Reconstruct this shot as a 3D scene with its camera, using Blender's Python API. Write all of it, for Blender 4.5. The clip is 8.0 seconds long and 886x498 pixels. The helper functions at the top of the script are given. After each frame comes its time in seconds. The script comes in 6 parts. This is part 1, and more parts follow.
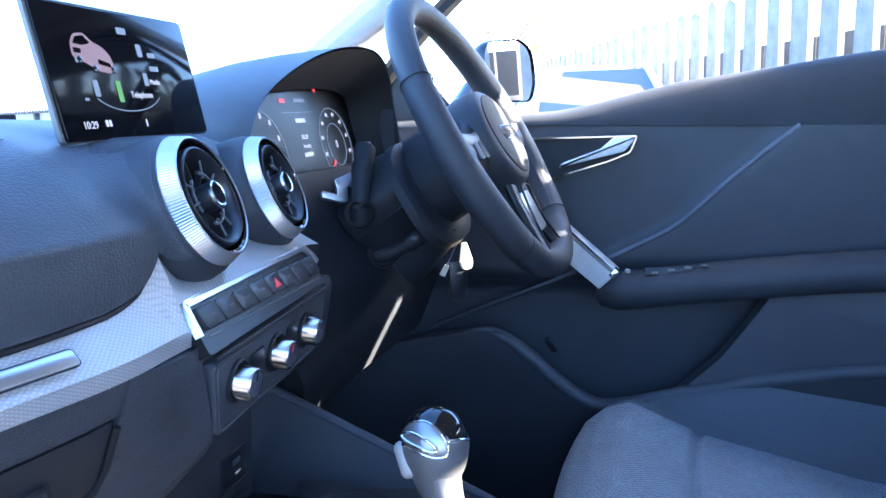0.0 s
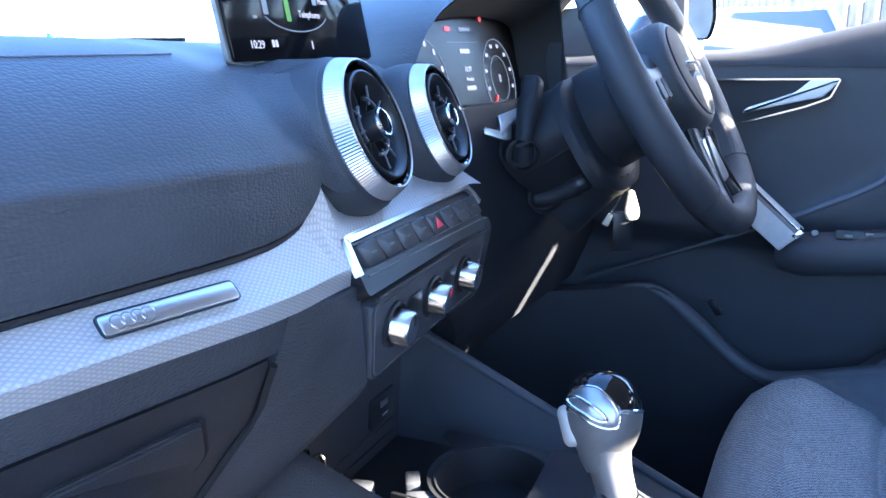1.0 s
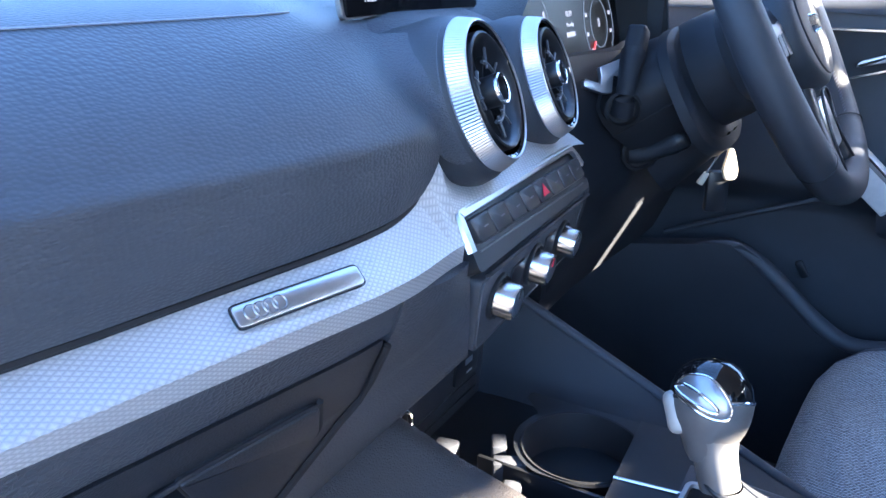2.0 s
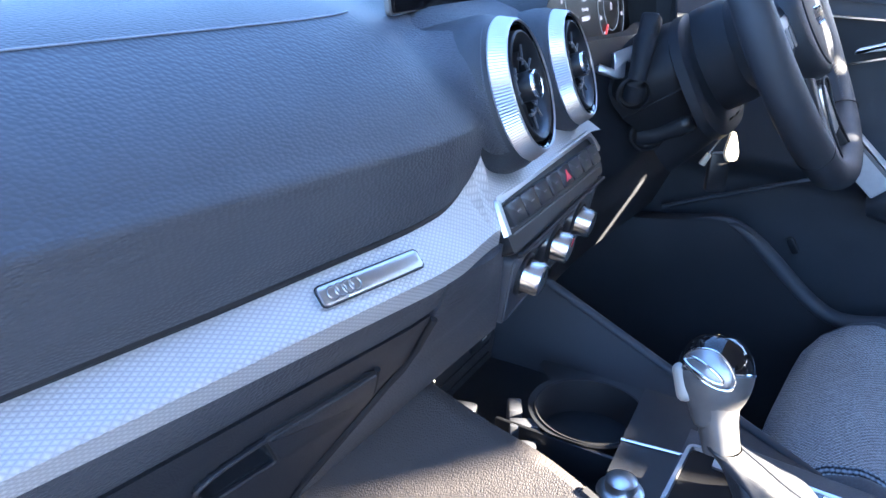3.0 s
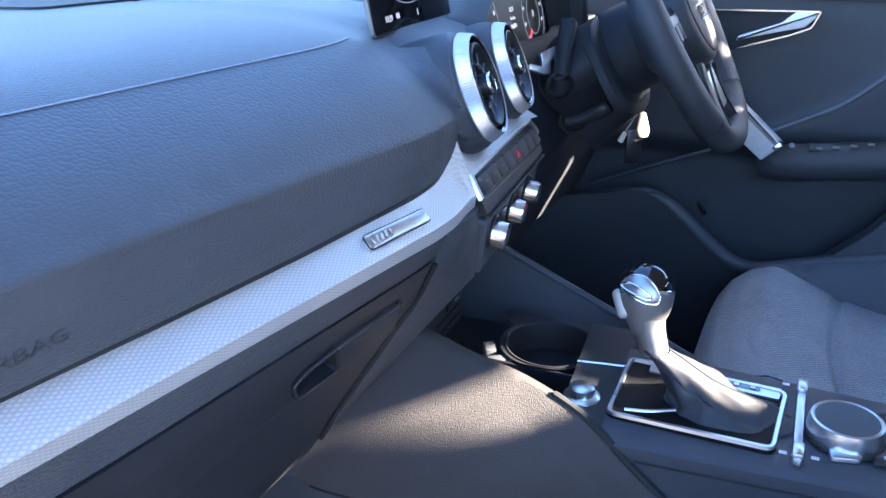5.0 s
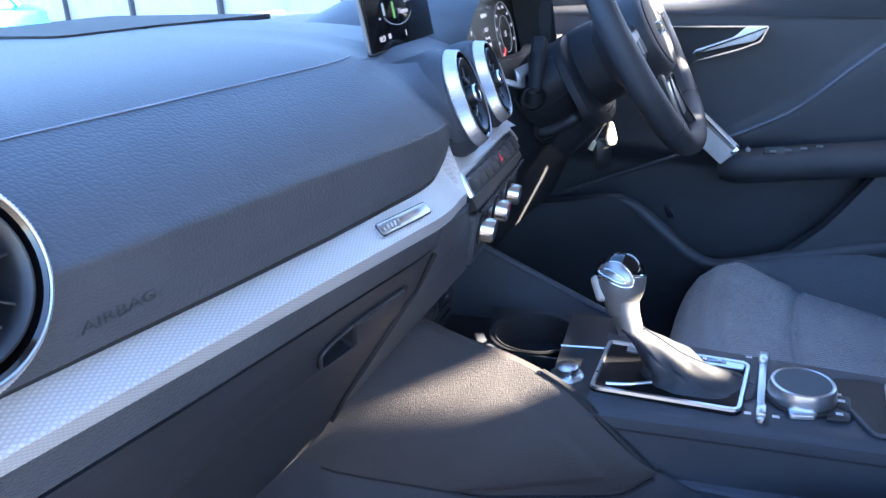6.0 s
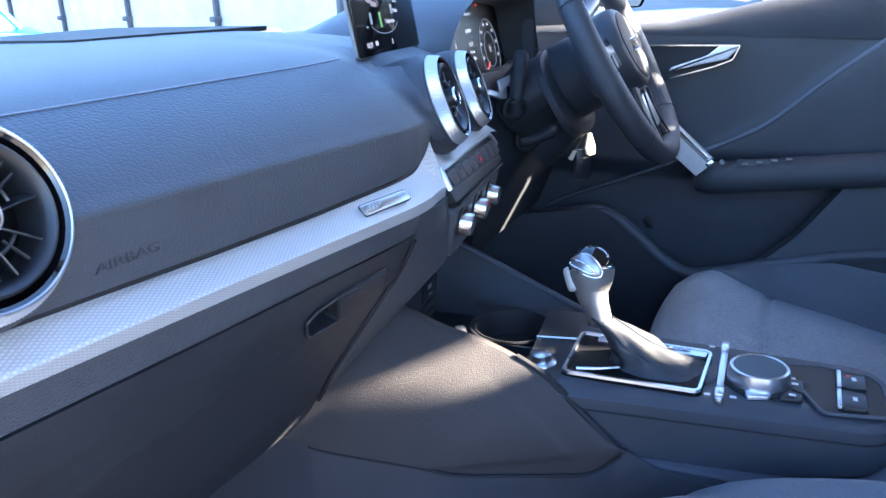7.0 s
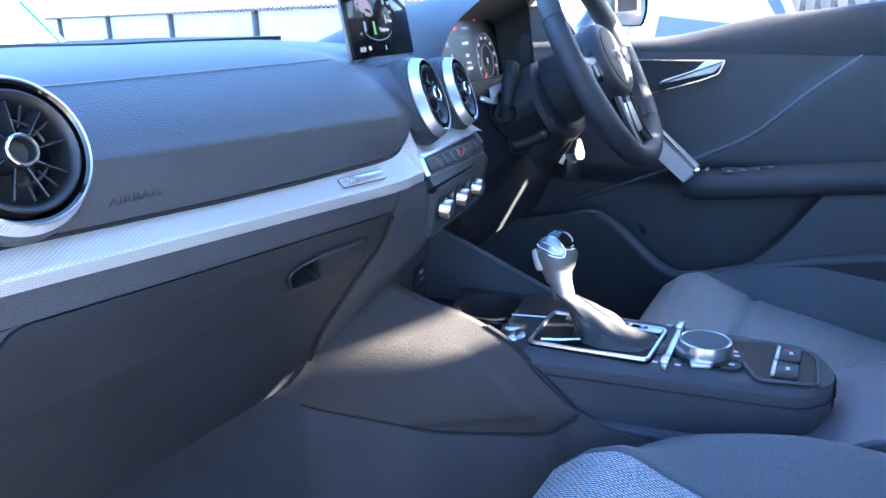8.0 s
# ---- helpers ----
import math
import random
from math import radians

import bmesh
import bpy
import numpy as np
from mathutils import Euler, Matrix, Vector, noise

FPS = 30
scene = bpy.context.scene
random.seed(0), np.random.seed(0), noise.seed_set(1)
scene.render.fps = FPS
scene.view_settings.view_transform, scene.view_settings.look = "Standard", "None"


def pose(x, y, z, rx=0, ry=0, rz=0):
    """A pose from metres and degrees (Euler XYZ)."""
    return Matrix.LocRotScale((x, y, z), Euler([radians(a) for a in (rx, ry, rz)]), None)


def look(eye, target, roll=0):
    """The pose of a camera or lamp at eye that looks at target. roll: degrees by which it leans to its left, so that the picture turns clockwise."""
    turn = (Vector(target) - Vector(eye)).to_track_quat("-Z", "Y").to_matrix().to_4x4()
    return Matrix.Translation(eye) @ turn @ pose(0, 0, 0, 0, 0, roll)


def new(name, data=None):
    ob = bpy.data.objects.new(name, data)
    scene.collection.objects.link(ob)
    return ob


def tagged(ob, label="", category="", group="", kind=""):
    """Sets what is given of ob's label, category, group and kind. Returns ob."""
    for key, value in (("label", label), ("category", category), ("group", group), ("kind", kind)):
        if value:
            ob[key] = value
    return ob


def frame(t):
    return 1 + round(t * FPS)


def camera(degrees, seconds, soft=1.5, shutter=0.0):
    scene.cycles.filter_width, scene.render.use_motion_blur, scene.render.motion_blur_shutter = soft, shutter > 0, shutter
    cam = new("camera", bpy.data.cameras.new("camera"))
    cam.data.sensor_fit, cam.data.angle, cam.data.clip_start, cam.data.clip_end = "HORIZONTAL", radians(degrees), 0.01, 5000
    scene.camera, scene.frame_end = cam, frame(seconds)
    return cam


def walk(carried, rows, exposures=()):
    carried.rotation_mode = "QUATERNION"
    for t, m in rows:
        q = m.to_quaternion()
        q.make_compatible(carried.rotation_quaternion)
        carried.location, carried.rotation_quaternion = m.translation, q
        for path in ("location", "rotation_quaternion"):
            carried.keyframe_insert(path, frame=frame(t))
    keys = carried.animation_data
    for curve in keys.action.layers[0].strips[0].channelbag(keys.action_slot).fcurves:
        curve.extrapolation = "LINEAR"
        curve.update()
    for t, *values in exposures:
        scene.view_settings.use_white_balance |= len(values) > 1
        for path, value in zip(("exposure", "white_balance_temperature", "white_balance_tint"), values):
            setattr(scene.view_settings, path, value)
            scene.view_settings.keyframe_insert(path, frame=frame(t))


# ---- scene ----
cam = camera(60.9, 8.0)
PATH = [
    (0, (0.015, 0.015, 1.141), (1.913, 0.523, 0.769), -2.5),
    (0.5, (0.035, 0.032, 1.125), (1.856, 0.743, 0.702), -1.9),
    (1, (0.057, 0.054, 1.13), (1.798, 0.9, 0.627), -1.4),
    (1.5, (0.074, 0.081, 1.139), (1.745, 1.002, 0.538), -0.7),
    (2, (0.063, 0.097, 1.154), (1.685, 1.041, 0.462), 0.2),
    (3.5, (-0.014, 0.108, 1.185), (1.601, 0.968, 0.376), 1.8),
    (4, (-0.05, 0.097, 1.188), (1.588, 0.912, 0.38), 1.1),
    (4.5, (-0.088, 0.086, 1.2), (1.578, 0.86, 0.408), -0.1),
    (6, (-0.207, 0.073, 1.207), (1.535, 0.746, 0.491), -2.3),
    (6.5, (-0.234, 0.059, 1.2), (1.526, 0.719, 0.519), -2.1),
    (7, (-0.259, 0.039, 1.191), (1.511, 0.706, 0.54), -1.7),
    (7.5, (-0.301, -0.003, 1.178), (1.467, 0.697, 0.561), -1.4),
    (8, (-0.338, -0.055, 1.173), (1.419, 0.698, 0.585), -1.3),
]
walk(cam, [(t, look(eye, target, roll)) for t, eye, target, roll in PATH], exposures=[(0.0, 4.83, 4640, 13), (1.5, 4.93, 4780, 13), (4.0, 4.79, 4920, 14), (6.5, 4.68, 4980, 14), (8.0, 4.90, 4740, 12)])

# ---------------------------------------------------------------- light
SUN_AZ, SUN_EL = 167.5, 21.3            # compass-like: degrees from +y towards +x, and height
world = bpy.data.worlds.new("sky")
scene.world = world
world.use_nodes = True
wn = world.node_tree.nodes
sky = wn.new("ShaderNodeTexSky")
sky.sky_type = "NISHITA"
sky.sun_disc = False
sky.sun_elevation = radians(SUN_EL)
sky.sun_rotation = radians(SUN_AZ)
wn["Background"].inputs["Strength"].default_value = 0.05
world.node_tree.links.new(sky.outputs["Color"], wn["Background"].inputs["Color"])
sun_data = bpy.data.lights.new("sun", "SUN")
sun_data.energy, sun_data.angle, sun_data.color = 5.0, radians(0.5), (1.0, 0.75, 0.44)
sun = new("sun", sun_data)
_az, _el = radians(SUN_AZ), radians(SUN_EL)
SUN_DIR = Vector((math.sin(_az) * math.cos(_el), math.cos(_az) * math.cos(_el), math.sin(_el)))
sun.matrix_world = look(SUN_DIR * 30, (0, 0, 0))


# ---------------------------------------------------------------- materials
def mat(name, color, rough=0.5, metal=0.0, spec=0.5, coat=0.0):
    m = bpy.data.materials.new(name)
    m.use_nodes = True
    b = m.node_tree.nodes["Principled BSDF"]
    b.inputs["Base Color"].default_value = (*color, 1)
    b.inputs["Roughness"].default_value = rough
    b.inputs["Metallic"].default_value = metal
    b.inputs["Specular IOR Level"].default_value = spec
    b.inputs["Coat Weight"].default_value = coat
    return m


def node(m, kind, **inputs):
    n = m.node_tree.nodes.new(kind)
    for k, v in inputs.items():
        n.inputs[k.replace("_", " ")].default_value = v
    return n


def wire(m, a, b):
    m.node_tree.links.new(a, b)


def bsdf(m):
    return m.node_tree.nodes["Principled BSDF"]


def math_node(m, op, a, b=None, c=None):
    n = m.node_tree.nodes.new("ShaderNodeMath")
    n.operation = op
    for i, v in enumerate((a, b, c)):
        if v is None:
            continue
        if isinstance(v, (int, float)):
            n.inputs[i].default_value = v
        else:
            wire(m, v, n.inputs[i])
    return n.outputs[0]


def bump(m, height, strength=0.3, distance=0.001):
    n = node(m, "ShaderNodeBump", Strength=strength, Distance=distance)
    wire(m, height, n.inputs["Height"])
    wire(m, n.outputs["Normal"], bsdf(m).inputs["Normal"])


def coords(m, kind="Object"):
    return m.node_tree.nodes.new("ShaderNodeTexCoord").outputs[kind]


def vary(m, color, amount, scale, rough=None, rough_amount=0.1):
    """Colour and gloss that wander a little over the surface."""
    t = node(m, "ShaderNodeTexNoise", Scale=scale, Detail=5.0, Roughness=0.6)
    wire(m, coords(m), t.inputs["Vector"])
    r = m.node_tree.nodes.new("ShaderNodeValToRGB")
    r.color_ramp.elements[0].position, r.color_ramp.elements[1].position = 0.3, 0.7
    r.color_ramp.elements[0].color = (*[c * (1 - amount) for c in color], 1)
    r.color_ramp.elements[1].color = (*[min(1, c * (1 + amount)) for c in color], 1)
    wire(m, t.outputs["Fac"], r.inputs["Fac"])
    wire(m, r.outputs["Color"], bsdf(m).inputs["Base Color"])
    if rough is not None:
        mr = node(m, "ShaderNodeMapRange", To_Min=rough - rough_amount, To_Max=rough + rough_amount)
        wire(m, t.outputs["Fac"], mr.inputs["Value"])
        wire(m, mr.outputs["Result"], bsdf(m).inputs["Roughness"])


def grained(name, color, rough, cell, depth, strength=0.5, amount=0.12, space="Object", round_off=False):
    """Moulded skin with a pebbled leather grain; cell: size of a pebble in metres."""
    m = mat(name, color, rough)
    vary(m, color, amount, 14, rough, 0.05)
    warp = node(m, "ShaderNodeTexNoise", Scale=0.25 / cell, Detail=2.0)
    obj = coords(m, space)
    wire(m, obj, warp.inputs["Vector"])
    mix = m.node_tree.nodes.new("ShaderNodeMixRGB")
    mix.blend_type = "LINEAR_LIGHT"
    mix.inputs["Fac"].default_value = cell * 0.5
    wire(m, obj, mix.inputs["Color1"])
    wire(m, warp.outputs["Color"], mix.inputs["Color2"])
    stretch = node(m, "ShaderNodeMapping", Scale=(0.55, 1.0, 1.0))
    wire(m, mix.outputs["Color"], stretch.inputs["Vector"])
    v = node(m, "ShaderNodeTexVoronoi", Scale=1 / cell, Randomness=0.8)
    v.feature = "DISTANCE_TO_EDGE"
    if space == "UV":
        v.voronoi_dimensions = "2D"
    wire(m, stretch.outputs["Vector"], v.inputs["Vector"])
    if round_off:
        v.feature = "SMOOTH_F1"
        v.inputs["Smoothness"].default_value = 0.35
        h = math_node(m, "SUBTRACT", 1.0, v.outputs["Distance"])
    else:
        h = math_node(m, "POWER", math_node(m, "MINIMUM", math_node(m, "MULTIPLY", v.outputs["Distance"], 3.0), 1.0), 0.5)
    bump(m, h, strength, depth)
    return m


M = {}
M["pad"] = grained("soft_dash_skin", (0.051, 0.054, 0.063), 0.47, 0.0019, 0.0008, 0.5)
M["pad_skin"] = grained("pebbled_dash_skin", (0.055, 0.058, 0.067), 0.50, 0.0015, 0.0011, 0.42, space="UV", round_off=True)
bsdf(M["pad_skin"]).inputs["Specular IOR Level"].default_value = 0.38
M["plastic"] = grained("hard_plastic", (0.031, 0.033, 0.039), 0.50, 0.0012, 0.0004, 0.35)
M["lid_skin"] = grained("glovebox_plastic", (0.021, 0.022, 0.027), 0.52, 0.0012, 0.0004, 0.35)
M["flank_skin"] = grained("console_plastic", (0.047, 0.050, 0.060), 0.50, 0.0012, 0.0004, 0.35)
M["brown"] = grained("console_side_skin", (0.042, 0.036, 0.034), 0.60, 0.0017, 0.0007, 0.5)
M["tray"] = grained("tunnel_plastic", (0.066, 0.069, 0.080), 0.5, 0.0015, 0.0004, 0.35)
M["smooth"] = mat("smooth_black_plastic", (0.014, 0.015, 0.018), 0.38)
vary(M["smooth"], (0.014, 0.015, 0.018), 0.25, 30, 0.38, 0.06)
M["matt"] = mat("matt_black_plastic", (0.010, 0.010, 0.012), 0.7)
vary(M["matt"], (0.010, 0.010, 0.012), 0.2, 25, 0.7, 0.06)
# near-black, with the shade inside the gear gate put into the colour
M["deep"] = mat("shaded_gate_plastic", (0.004, 0.004, 0.005), 0.75, 0, 0.2)
vary(M["deep"], (0.004, 0.004, 0.005), 0.3, 40, 0.75, 0.05)
M["gloss"] = mat("piano_black", (0.004, 0.004, 0.005), 0.08, 0, 0.5, 0.5)
M["screen_glass"] = mat("screen_glass", (0.005, 0.005, 0.006), 0.08, 0, 0.16)
M["display"] = mat("matt_display_glass", (0.004, 0.004, 0.005), 0.28, 0, 0.22)
M["chrome"] = mat("chrome", (0.80, 0.81, 0.83), 0.12, 1.0)
vary(M["chrome"], (0.80, 0.81, 0.83), 0.04, 60, 0.13, 0.04)
M["knurl"] = mat("knurled_chrome", (0.64, 0.62, 0.61), 0.34, 0.9)
vary(M["knurl"], (0.64, 0.62, 0.61), 0.05, 60, 0.34, 0.04)
M["satin"] = mat("satin_aluminium", (0.66, 0.67, 0.69), 0.3, 1.0)
vary(M["satin"], (0.66, 0.67, 0.69), 0.06, 80, 0.3, 0.06)
M["knob_metal"] = mat("polished_knurl", (0.78, 0.77, 0.76), 0.24, 1.0)
vary(M["knob_metal"], (0.78, 0.77, 0.76), 0.05, 60, 0.24, 0.05)
M["key"] = mat("button_plastic", (0.026, 0.028, 0.033), 0.34)
vary(M["key"], (0.026, 0.028, 0.033), 0.2, 40, 0.34, 0.05)
M["grip_metal"] = mat("brushed_grip_metal", (0.80, 0.78, 0.77), 0.46, 0.35)
vary(M["grip_metal"], (0.80, 0.78, 0.77), 0.06, 90, 0.46, 0.05)
# darker copy of the satin metal: the knob plate's shade is in its colour
M["plate_metal"] = mat("shaded_satin_metal", (0.42, 0.41, 0.41), 0.34, 0.9)
vary(M["plate_metal"], (0.42, 0.41, 0.41), 0.06, 90, 0.34, 0.05)
M["door_skin"] = grained("door_panel_skin", (0.038, 0.041, 0.049), 0.48, 0.0014, 0.0004, 0.35)
M["upper_skin"] = grained("upper_door_skin", (0.030, 0.032, 0.038), 0.62, 0.0014, 0.0004, 0.35)
bsdf(M["upper_skin"]).inputs["Specular IOR Level"].default_value = 0.25
M["cover"] = mat("airbag_cover_skin", (0.024, 0.026, 0.031), 0.80, 0, 0.25)
vary(M["cover"], (0.024, 0.026, 0.031), 0.15, 60, 0.80, 0.05)
M["shroud"] = mat("column_plastic", (0.016, 0.017, 0.021), 0.62, 0, 0.35)
vary(M["shroud"], (0.016, 0.017, 0.021), 0.2, 50, 0.62, 0.06)
M["leather"] = grained("wheel_leather", (0.030, 0.032, 0.038), 0.50, 0.0011, 0.0005, 0.4)
M["carpet"] = mat("carpet", (0.035, 0.037, 0.044), 0.95)
vary(M["carpet"], (0.035, 0.037, 0.044), 0.45, 300)
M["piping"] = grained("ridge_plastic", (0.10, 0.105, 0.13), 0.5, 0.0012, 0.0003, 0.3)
M["seam"] = mat("moulded_seam", (0.23, 0.245, 0.29), 0.45)
vary(M["seam"], (0.23, 0.245, 0.29), 0.1, 40, 0.45, 0.05)
M["headlining"] = mat("headlining", (0.50, 0.50, 0.51), 0.9)
vary(M["headlining"], (0.50, 0.50, 0.51), 0.05, 200)
M["gunmetal"] = mat("satin_grey_metal", (0.21, 0.205, 0.20), 0.48, 0.7)
vary(M["gunmetal"], (0.21, 0.205, 0.20), 0.08, 80, 0.48, 0.05)
M["shell_metal"] = mat("dark_satin_shell", (0.15, 0.145, 0.14), 0.46, 0.4)
vary(M["shell_metal"], (0.15, 0.145, 0.14), 0.08, 80, 0.46, 0.05)
M["button_metal"] = mat("warm_satin_button", (0.44, 0.41, 0.36), 0.48, 0.25)
vary(M["button_metal"], (0.44, 0.41, 0.36), 0.06, 90, 0.48, 0.05)
M["mirror"] = mat("mirror", (0.9, 0.9, 0.9), 0.02, 1.0)
M["white_tag"] = mat("cream_plastic", (0.72, 0.66, 0.52), 0.45)
M["glass"] = mat("window_glass", (1, 1, 1), 0.0)
bsdf(M["glass"]).inputs["Transmission Weight"].default_value = 1.0
bsdf(M["glass"]).inputs["IOR"].default_value = 1.0
M["red"] = mat("red_print", (0.7, 0.03, 0.06), 0.4)
M["dim_print"] = mat("grey_print", (0.22, 0.22, 0.23), 0.5)
M["print"] = mat("white_print", (0.6, 0.6, 0.6), 0.5)


M["asphalt"] = mat("asphalt", (0.10, 0.097, 0.093), 0.9)
vary(M["asphalt"], (0.10, 0.097, 0.093), 0.3, 3)
M["render"] = mat("white_render", (0.62, 0.60, 0.56), 0.9)
vary(M["render"], (0.62, 0.60, 0.56), 0.12, 1.5)


M["concrete"] = mat("weathered_concrete", (0.26, 0.235, 0.21), 0.9)
vary(M["concrete"], (0.26, 0.235, 0.21), 0.35, 4)
M["coping"] = mat("coping_tile", (0.22, 0.20, 0.18), 0.85)
vary(M["coping"], (0.22, 0.20, 0.18), 0.2, 5)
M["cladding"] = mat("dark_grey_sheet", (0.045, 0.042, 0.038), 0.7)
vary(M["cladding"], (0.045, 0.042, 0.038), 0.35, 3)
M["dark_post"] = mat("dark_post", (0.10, 0.10, 0.11), 0.7)
M["dark_glass"] = mat("tinted_glass", (0.17, 0.18, 0.18), 0.05)
M["blue_paint"] = mat("blue_paint", (0.03, 0.25, 0.55), 0.3, 0.2, coat=0.8)
M["white_paint"] = mat("white_paint", (0.75, 0.75, 0.74), 0.3, coat=0.8)
M["bark"] = mat("bark", (0.12, 0.09, 0.07), 0.9)
vary(M["bark"], (0.12, 0.09, 0.07), 0.4, 20)
M["leaf"] = mat("leaf", (0.30, 0.20, 0.02), 0.6)
vary(M["leaf"], (0.30, 0.20, 0.02), 0.5, 3)


def decor():
    """Silver lacquer over a fine embossed lozenge pattern; the map runs in metres along and across the strip."""
    m = mat("lozenge_silver", (0.60, 0.60, 0.62), 0.36, 0.45)
    sep = m.node_tree.nodes.new("ShaderNodeSeparateXYZ")
    wire(m, coords(m, "UV"), sep.inputs[0])
    u = math_node(m, "DIVIDE", sep.outputs[0], 0.0046)
    v = math_node(m, "DIVIDE", sep.outputs[1], 0.0030)
    a = math_node(m, "PINGPONG", math_node(m, "ADD", u, v), 0.5)
    b = math_node(m, "PINGPONG", math_node(m, "SUBTRACT", u, v), 0.5)
    h = math_node(m, "MINIMUM", a, b)
    bump(m, h, 0.65, 0.0008)
    mr = node(m, "ShaderNodeMapRange", To_Min=0.30, To_Max=0.42, From_Max=0.5)
    wire(m, h, mr.inputs["Value"])
    wire(m, mr.outputs["Result"], bsdf(m).inputs["Roughness"])
    ramp = m.node_tree.nodes.new("ShaderNodeValToRGB")
    ramp.color_ramp.elements[0].color = (0.44, 0.428, 0.42, 1)
    ramp.color_ramp.elements[1].color = (0.63, 0.612, 0.60, 1)
    ramp.color_ramp.elements[1].position = 0.35
    wire(m, h, ramp.inputs["Fac"])
    wire(m, ramp.outputs["Color"], bsdf(m).inputs["Base Color"])
    return m


M["decor"] = decor()


def lit(name, color, strength):
    """Something on a display that gives off light."""
    m = mat(name, (0.01, 0.01, 0.01), 0.4)
    bsdf(m).inputs["Emission Color"].default_value = (*color, 1)
    bsdf(m).inputs["Emission Strength"].default_value = strength
    return m


M["ui_white"] = lit("display_white", (1.0, 0.88, 0.84), 0.030)
M["ui_dim"] = lit("display_grey", (0.75, 0.8, 0.85), 0.015)
M["ui_green"] = lit("display_green", (0.35, 0.8, 0.1), 0.021)
M["ui_red"] = lit("display_red", (1.0, 0.08, 0.06), 0.042)
M["ui_car"] = lit("display_rose", (0.9, 0.50, 0.44), 0.017)


def cloth(name, c1, c2, pitch, contrast=0.6, low=0.2, high=0.9):
    """Woven seat cloth in the map's metres: short raised floats, every second row shifted, with worn and faded patches."""
    m = mat(name, c1, 0.92)
    sep = m.node_tree.nodes.new("ShaderNodeSeparateXYZ")
    wire(m, coords(m, "UV"), sep.inputs[0])
    v = math_node(m, "DIVIDE", sep.outputs[0], pitch * 0.9)
    shift = math_node(m, "MULTIPLY", math_node(m, "FLOOR", v), 0.5)
    u = math_node(m, "ADD", math_node(m, "DIVIDE", sep.outputs[1], pitch * 1.6), shift)
    a = math_node(m, "PINGPONG", v, 0.5)
    b = math_node(m, "PINGPONG", u, 0.5)
    h = math_node(m, "MULTIPLY", math_node(m, "MULTIPLY", a, 2.0), math_node(m, "ADD", math_node(m, "MULTIPLY", b, 1.2), 0.45))
    fade = node(m, "ShaderNodeTexNoise", Scale=9.0, Detail=4.0)
    wire(m, coords(m), fade.inputs["Vector"])
    fibre = node(m, "ShaderNodeTexNoise", Scale=420.0, Detail=3.0)
    wire(m, coords(m), fibre.inputs["Vector"])
    f = math_node(m, "ADD", math_node(m, "MULTIPLY", h, contrast), math_node(m, "MULTIPLY", math_node(m, "ADD", math_node(m, "MULTIPLY", fade.outputs["Fac"], 0.5), math_node(m, "MULTIPLY", fibre.outputs["Fac"], 1.6)), 0.36))
    ramp = m.node_tree.nodes.new("ShaderNodeValToRGB")
    ramp.color_ramp.elements[0].color, ramp.color_ramp.elements[1].color = (*c2, 1), (*c1, 1)
    ramp.color_ramp.elements[0].position = low
    ramp.color_ramp.elements[1].position = high
    wire(m, f, ramp.inputs["Fac"])
    wire(m, ramp.outputs["Color"], bsdf(m).inputs["Base Color"])
    bump(m, math_node(m, "ADD", h, math_node(m, "MULTIPLY", fibre.outputs["Fac"], 0.5)), 0.5, pitch * 0.3)
    bsdf(m).inputs["Sheen Weight"].default_value = 0.12
    return m


M["cloth"] = cloth("woven_grey_cloth", (0.50, 0.56, 0.63), (0.022, 0.024, 0.030), 0.0033, 0.66, 0.44, 0.86)
M["side_cloth"] = cloth("plain_dark_cloth", (0.150, 0.158, 0.180), (0.085, 0.089, 0.101), 0.0013, 0.10)


# ---------------------------------------------------------------- mesh helpers
def thing(name, label, category, at=(0, 0, 0), group="", kind=""):
    ob = new(name)
    ob.location = at
    ob.empty_display_size = 0.05
    return tagged(ob, label, category, group, kind)


def part(name, bm, material, parent=None, label="", smooth=True):
    """Links a bmesh as one mesh under a thing or a part; its points are in the world's metres."""
    me = bpy.data.meshes.new(name)
    bmesh.ops.recalc_face_normals(bm, faces=bm.faces)
    bm.to_mesh(me)
    bm.free()
    me.materials.append(material)
    if smooth:
        me.shade_smooth()
        me.set_sharp_from_angle(angle=radians(38))
    ob = new(name, me)
    if parent is not None:
        bpy.context.view_layer.update()
        top = Vector((0, 0, 0))
        p = parent
        while p is not None:
            top = top + p.location
            p = p.parent
        me.transform(Matrix.Translation(-top))
        ob.parent = parent
    if label:
        ob["label"] = label
    return ob


